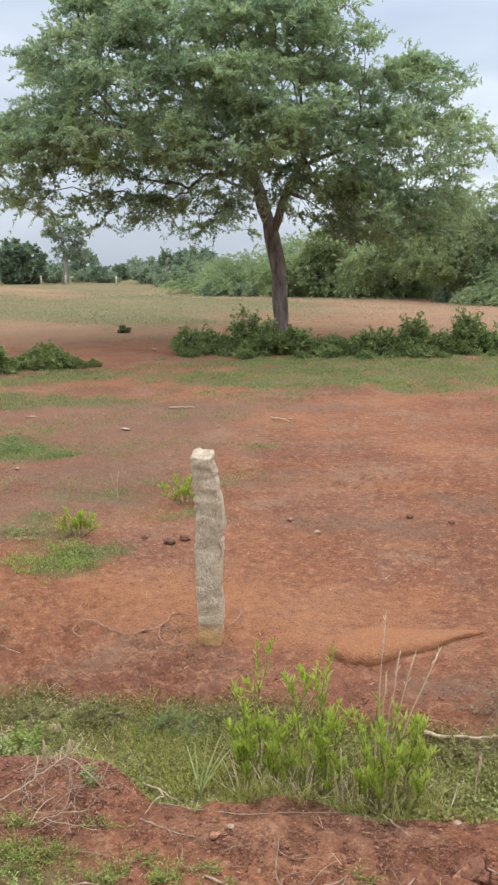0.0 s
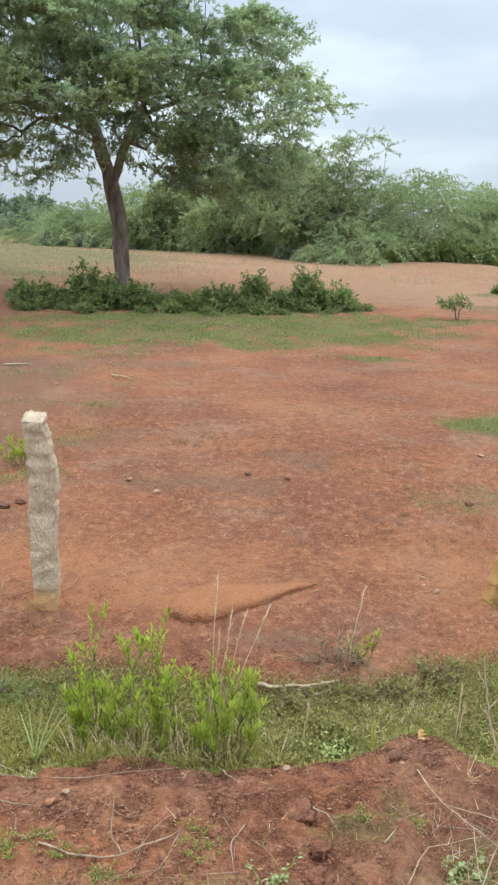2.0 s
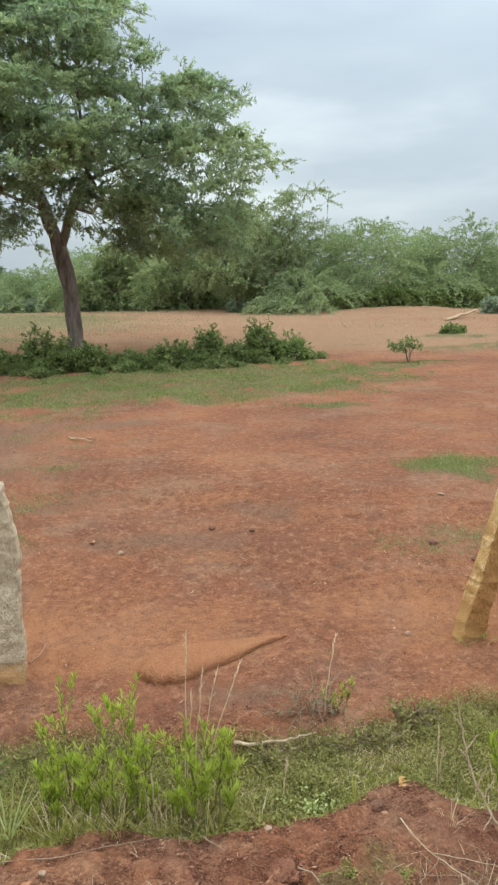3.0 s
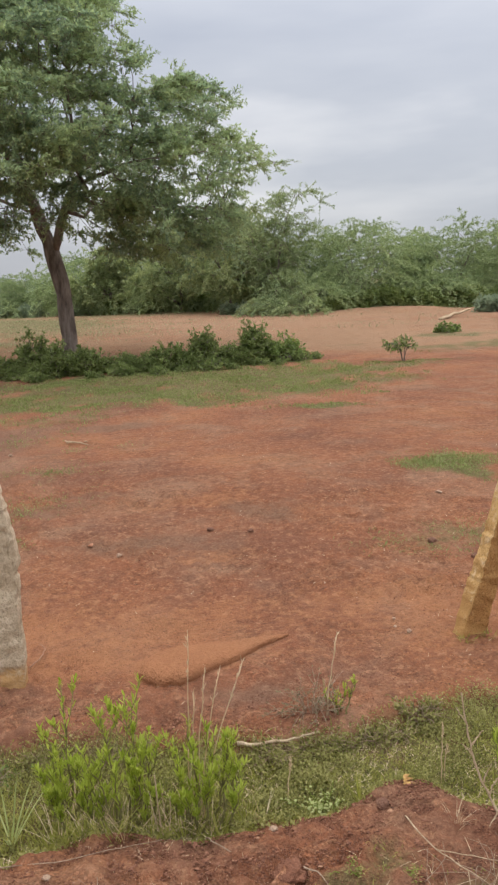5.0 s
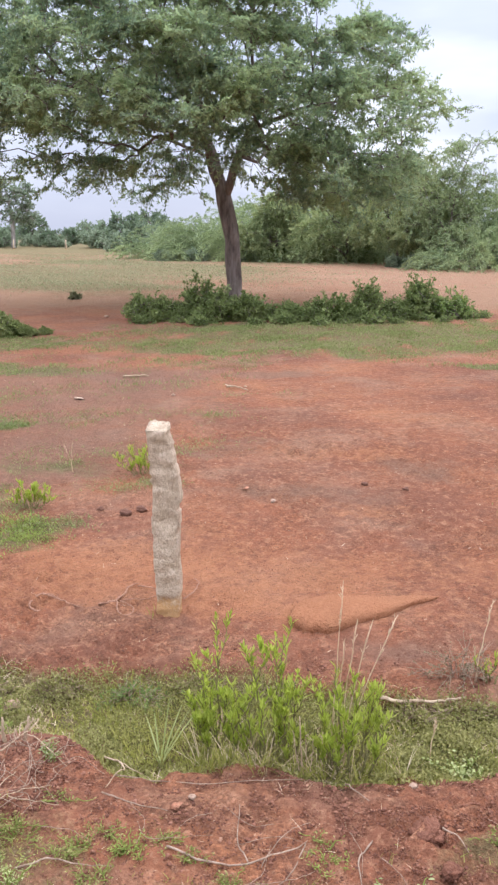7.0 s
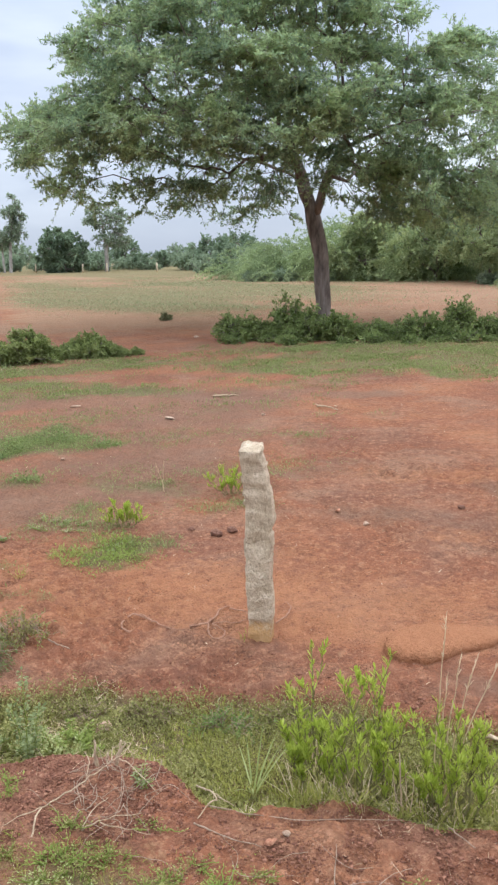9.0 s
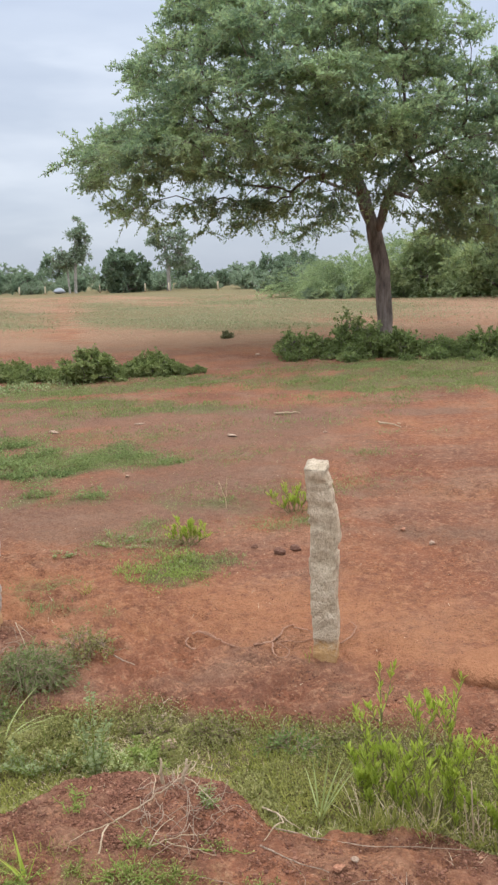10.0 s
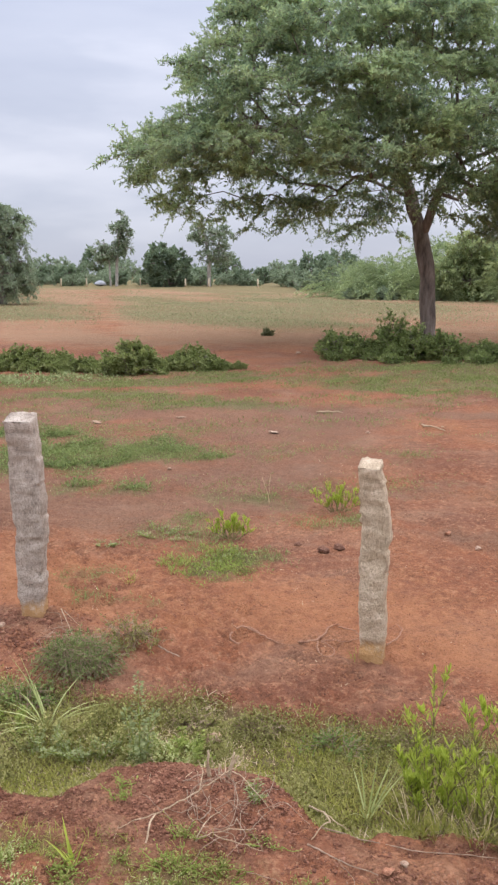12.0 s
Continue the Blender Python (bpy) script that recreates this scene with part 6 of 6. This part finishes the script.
def sand_bank():
    """A tongue of washed sand: its near lip is undercut, its back runs out into the ground."""
    r = np.random.RandomState(14)
    lip_line = [(0.42, 4.78, 0), (0.35, 4.64, 0), (0.36, 4.50, 0), (0.46, 4.43, 0), (0.62, 4.45, 0), (0.78, 4.59, 0), (0.96, 4.72, 0), (1.10, 4.85, 0), (1.26, 4.96, 0)]
    back_line = [(0.47, 4.84, 0), (0.50, 4.90, 0), (0.55, 4.96, 0), (0.62, 5.00, 0), (0.74, 5.02, 0), (0.86, 5.02, 0), (1.00, 5.02, 0), (1.14, 5.02, 0), (1.28, 5.00, 0)]
    n = 72
    front, back = smooth_path(lip_line, n), smooth_path(back_line, n)
    steps = ((-0.035, -0.25), (-0.045, 0.1), (-0.045, 0.35), (-0.03, 0.62), (0.01, 0.84), (0.08, 0.98), (0.2, 1.03), (0.42, 0.84), (0.65, 0.5), (0.85, 0.18), (1.0, -0.2))
    rows, sand, wander = [], [], 0.0
    for i in range(n):
        u = i / (n - 1)
        wander = 0.8 * wander + r.normal(0, 0.004)
        lip = 0.082 * math.sin(math.pi * min(1.0, 0.12 + 0.88 * min(1.0, u * 3)) / 2) * (1 - u) ** 0.55 + 0.004
        for s, z in steps:
            p = front[i] + (back[i] - front[i]) * s
            rows.append((p[0] + wander + r.normal(0, 0.002), p[1] + wander + r.normal(0, 0.002), float(height(p[0], p[1])) + z * lip - 0.004 * (z < 0) + r.normal(0, 0.0010)))
            sand.append(1.7 - 1.0 * max(s, 0))
    k = len(steps)
    q = [[i * k + j, (i + 1) * k + j, (i + 1) * k + j + 1, i * k + j + 1] for i in range(n - 1) for j in range(k - 1)]
    s = Shape()
    s.put(np.array(rows), q)
    me = s.mesh("sand_bank", M_SOIL, True)
    me.attributes.new("sand", "FLOAT", "POINT").data.foreach_set("value", np.array(sand, np.float32))
    return tagged(new("sand_bank", me), "smooth tongue of orange sand on red earth", "sand bank")


sand_bank()


def scatter_lumps(n, box, size, keep, seed, name, label, level=1):
    r = np.random.RandomState(seed)
    bm = bmesh.new()
    bmesh.ops.create_icosphere(bm, subdivisions=level, radius=1.0)
    co = np.array([v.co[:] for v in bm.verts])
    tri = np.array([[v.index for v in f.verts] for f in bm.faces])
    bm.free()
    x, y = r.uniform(box[0], box[1], n), r.uniform(box[2], box[3], n)
    ok = r.uniform(0, 1, n) < keep(x, y)
    x, y = x[ok], y[ok]
    n = len(x)
    sz = size[0] * (size[1] / size[0]) ** (r.uniform(0, 1, n) ** 3.5)
    k = np.repeat(co[None], n, 0)
    for _ in range(5):
        d = unit(r.normal(0, 1, (n, 3)))
        over = np.maximum(np.einsum("nvi,ni->nv", k, d) - r.uniform(0.25, 0.8, (n, 1)), 0)
        k = k - over[..., None] * d[:, None]
    k = k * (1 + r.normal(0, 0.2, (n, len(co), 1))) * (sz[:, None, None] * r.uniform(0.55, 1.35, (n, 1, 3)) * np.array([1, 1, 0.6]))
    k = k + np.stack([x, y, height(x, y) + sz * 0.1], 1)[:, None]
    f = (tri[None] + np.arange(n)[:, None, None] * len(co)).reshape(-1, 3)
    return tagged(new(name, mesh_from(name, k.reshape(-1, 3), [f], M_CLOD)), label, "clods", kind="stuff")


def scatter_crumbs(n, box, size, keep, seed, name, label):
    """The finest crumbs of earth: eight-sided grains."""
    r = np.random.RandomState(seed)
    co = np.array([(1, 0, 0), (-1, 0, 0), (0, 1, 0), (0, -1, 0), (0, 0, 1), (0, 0, -1)], float)
    tri = np.array([(0, 2, 4), (2, 1, 4), (1, 3, 4), (3, 0, 4), (2, 0, 5), (1, 2, 5), (3, 1, 5), (0, 3, 5)])
    x, y = r.uniform(box[0], box[1], n), r.uniform(box[2], box[3], n)
    ok = r.uniform(0, 1, n) < keep(x, y)
    x, y = x[ok], y[ok]
    n = len(x)
    sz = size[0] * (size[1] / size[0]) ** (r.uniform(0, 1, n) ** 2.5)
    a = r.uniform(0, 6.28, n)
    k = co[None] * r.uniform(0.6, 1.3, (n, 6, 3)) * sz[:, None, None]
    k = np.stack([k[..., 0] * np.cos(a)[:, None] - k[..., 1] * np.sin(a)[:, None], k[..., 0] * np.sin(a)[:, None] + k[..., 1] * np.cos(a)[:, None], k[..., 2] * 0.8], -1)
    k = k + np.stack([x, y, height(x, y) + sz * 0.25], 1)[:, None]
    f = (tri[None] + np.arange(n)[:, None, None] * 6).reshape(-1, 3)
    return tagged(new(name, mesh_from(name, k.reshape(-1, 3), [f], M_CLOD)), label, "crumbs", kind="stuff")


def bare(x, y):
    return np.clip(1 - 1.6 * grass_cover(x, y), 0.03, 1)


scatter_lumps(27000, (-2.4, 2.4, 2.0, 3.4), (0.004, 0.0125), lambda x, y: bare(x, y) * (0.65 + 0.35 * (waves(x, y, 5, 31) > 0)), 201, "bank_clods", "loose crumbs and clods of red earth")
scatter_lumps(7500, (-1.25, -0.4, 2.65, 3.45), (0.005, 0.013), lambda x, y: np.clip(1.4 - ((x + 0.82) / 0.40) ** 2 - ((y - 3.06) / 0.40) ** 2, 0, 1), 206, "mound_clods", "crumbled earth heaped on a small mound")
scatter_lumps(4500, (-3.1, -2.1, 3.9, 4.75), (0.005, 0.018), lambda x, y: np.clip(1.3 - ((x + 2.6) / 0.5) ** 2 - ((y - 4.3) / 0.4) ** 2, 0, 1), 207, "post_clods", "dark loose crumbs of earth round a post foot")
scatter_lumps(7000, (-3.2, 3.2, 3.7, 4.5), (0.005, 0.015), lambda x, y: bare(x, y) * np.clip(2.2 * (4.45 - y), 0, 1) * np.clip(0.5 + 0.9 * waves(x, y, 4, 38), 0.1, 1), 208, "edge_clods", "crumbled red earth along the ditch edge")
scatter_lumps(9000, (-3.2, 3.2, 3.6, 5.4), (0.003, 0.008), lambda x, y: bare(x, y) * (0.15 + 0.85 * (waves(x, y, 3, 32) > 0.1)), 202, "field_clods", "loose crumbs of trampled red earth")
scatter_lumps(9000, (-5, 4.5, 5.4, 12), (0.004, 0.010), lambda x, y: bare(x, y) * (0.1 + 0.9 * (waves(x, y, 2, 33) > 0.15)), 203, "field_clods", "loose crumbs of trampled red earth")


scatter_crumbs(84000, (-2.3, 2.3, 2.0, 3.4), (0.0025, 0.007), lambda x, y: bare(x, y) * np.clip(0.7 + 0.6 * waves(x, y, 3.5, 35), 0.3, 1), 204, "bank_crumbs", "fine crumbs of red earth on the bank")
scatter_crumbs(36000, (-3.2, 3.2, 3.7, 9.0), (0.0025, 0.0065), lambda x, y: bare(x, y) * np.clip(0.3 + 0.9 * waves(x, y, 1.6, 36), 0.03, 1), 205, "field_crumbs", "fine crumbs of red earth on trampled ground")


# ---- grass ----
def grass(name, n, box, length, width, keep, seed, mat, label, lean=0.9, sway=-0.4, outline=BLADE, rise=0.0):
    r = np.random.RandomState(seed)
    x, y = r.uniform(box[0], box[1], n), r.uniform(box[2], box[3], n)
    ok = r.uniform(0, 1, n) < keep(x, y)
    x, y = x[ok], y[ok]
    n = len(x)
    a = r.uniform(0, 6.28, n)
    P = np.stack([x, y, height(x, y) - 0.004 + rise * r.uniform(0, 1, n) ** 1.5 * np.clip(0.5 + 1.2 * waves(x, y, 9.0, seed + 1), 0, 1.5)], 1)
    D = np.stack([np.cos(a) * lean * r.uniform(0.1, 1.3, n), np.sin(a) * lean * r.uniform(0.1, 1.3, n), np.ones(n)], 1)
    N = np.stack([-np.cos(a), -np.sin(a), np.full(n, 0.4)], 1)
    s = Shape()
    tall = 0.7 + 0.5 * waves(x, y, 3.0, seed)
    strips(s, P, D, N, length * tall * r.uniform(0.5, 1.3, n), width * r.uniform(0.7, 1.3, n), outline, sway * r.uniform(0.2, 1.4, n))
    return tagged(new(name, s.mesh(name, mat)), label, "grass", kind="stuff")


def thick(x, y, seed=41, k=4.0, least=0.08):
    return np.clip(0.62 + 0.95 * waves(x, y, k, seed), least, 1)


grass("ditch_grass", 120000, (-3.0, 2.8, 2.7, 4.2), 0.036, 0.0048, lambda x, y: in_ditch(x, y) * thick(x, y, least=0.4), 301, M_GRASS, "short creeping green grass in a shallow ditch", 1.6, outline=LEAF, rise=0.02)
grass("tall_ditch_grass", 9000, (-3.2, 3.0, 2.7, 4.2), 0.075, 0.0045, lambda x, y: in_ditch(x, y) * np.clip(thick(x, y, 40, 7.0) - 0.3, 0, 1), 311, M_GRASS, "taller green grass blades in a shallow ditch", 1.0)
grass("ditch_straw", 26000, (-3.2, 3.0, 2.7, 4.2), 0.07, 0.003, lambda x, y: in_ditch(x, y) * thick(x, y, 42), 302, M_STRAW, "dry straw among the ditch grass", 1.8)
grass("ditch_leaves", 300000, (-2.9, 2.7, 2.7, 4.2), 0.019, 0.0092, lambda x, y: np.clip(1.3 * in_ditch(x, y), 0, 1) * np.clip(thick(x, y, 43) + 0.35, 0, 1), 303, M_CREEPER, "small creeping leaves in the ditch grass", 1.8, outline=LEAF, rise=0.05)
for lo, hi, sd in ((-9.0, -2.9, 321), (2.7, 9.0, 322)):
    grass("ditch_grass", 60000, (lo, hi, 2.5, 4.5), 0.04, 0.007, lambda x, y: in_ditch(x, y) * thick(x, y), sd, M_GRASS, "short creeping green grass in a shallow ditch", 1.6, outline=LEAF, rise=0.02)
grass("bank_grass", 34000, (-2.2, 2.4, 2.0, 3.2), 0.045, 0.003, lambda x, y: np.clip(grass_cover(x, y) * 1.6, 0, 1) * (1 - in_ditch(x, y)) * thick(x, y, 44), 304, M_GRASS, "thin grass on the earth bank", 1.2)
grass("bank_straw", 2500, (-2.2, 2.4, 2.0, 3.2), 0.07, 0.0022, lambda x, y: (0.15 + grass_cover(x, y)) * (1 - in_ditch(x, y)) * thick(x, y, 45), 305, M_STRAW, "dry straw on the earth bank", 1.8)
grass("patch_grass", 300000, (-7, 5, 4.6, 11), 0.05, 0.007, lambda x, y: np.clip(1.9 * grass_cover(x, y) - 0.2, 0, 1) * thick(x, y, 46), 306, M_MEADOW, "short grass patches on trampled earth", 1.5, outline=LEAF)
grass("patch_weeds", 110000, (-7, 5, 4.6, 11), 0.036, 0.014, lambda x, y: np.clip(2.4 * grass_cover(x, y) - 1.0, 0, 1) * thick(x, y, 50, 6.0) * (0.15 + 0.85 * (x > -3.2)), 312, M_MEADOW, "low leafy weeds in the grass patches", 1.6, outline=LEAF, rise=0.13)
grass("patch_creepers", 80000, (-7, -3, 7.6, 11), 0.045, 0.018, lambda x, y: np.clip(1.5 * grass_cover(x, y) - 0.5, 0, 1) * thick(x, y, 54, 8.0), 315, M_LEAF_BUSH, "dark leafy creepers in the grass patches", 1.7, outline=LEAF, rise=0.17)
grass("patch_turf", 24000, (-2.7, -1.1, 5.2, 6.5), 0.045, 0.009, lambda x, y: np.clip(1.2 * blob(x, y, -1.80, 5.8, 0.44, 0.40, 0.25) - 0.12, 0, 1) * thick(x, y, 55, 11.0), 316, M_LEAF_WEED, "bright green turf on trampled earth", 1.5, outline=LEAF, rise=0.05)
grass("meadow_grass", 330000, (-13, 8, 11, 24), 0.06, 0.014, lambda x, y: np.clip(1.6 * grass_cover(x, y) - 0.25, 0, 1) * thick(x, y, 47, 2.0, 0.3), 307, M_MEADOW, "short grass in the shade of the tree", outline=LEAF)
grass("pasture_grass", 150000, (-60, 22, 28, 95), 0.13, 0.032, lambda x, y: np.clip(grass_cover(x, y) - 0.1, 0, 1) * thick(x, y, 48, 0.6) * np.clip(1.3 - y / 90, 0.2, 1), 308, M_PASTURE, "thin grass of the far pasture", outline=LEAF)
grass("pasture_straw", 40000, (-60, 30, 36, 95), 0.14, 0.03, lambda x, y: np.clip(dry_haze_cover(x, y) - 0.1, 0, 1) * thick(x, y, 49, 0.5), 309, M_PASTURE, "dry yellow grass of the far pasture", outline=LEAF)
grass("field_litter", 4200, (-5, 5, 4.2, 13), 0.045, 0.0038, lambda x, y: 0.25 + 0.75 * (waves(x, y, 1.5, 34) > 0.2), 310, M_STRAW, "scattered straw litter on trampled earth", 4.0, -0.1)
grass("pasture_weeds", 150000, (-60, 22, 33, 95), 0.11, 0.045, lambda x, y: np.clip(0.35 + 0.9 * waves(x, y, 1.1, 51) + 0.5 * waves(x, y, 0.2, 52), 0, 1) * np.clip(grass_cover(x, y) - 0.05, 0, 1) * np.clip(0.25 + y / 90, 0.2, 1), 313, M_PASTURE_WEED, "clumps of green weeds in the far pasture", 1.2, outline=LEAF)
grass("low_weeds", 26000, (-13.0, -6.5, 13.0, 17.5), 0.075, 0.04, lambda x, y: np.clip(1.5 * blob(x, y, -9.6, 14.9, 1.8, 0.8, 0.5) - 0.1, 0, 1) * thick(x, y, 53, 2.0), 314, M_LEAF_GREY, "low pale green weeds before the bushes", 1.4, outline=LEAF, rise=0.16)
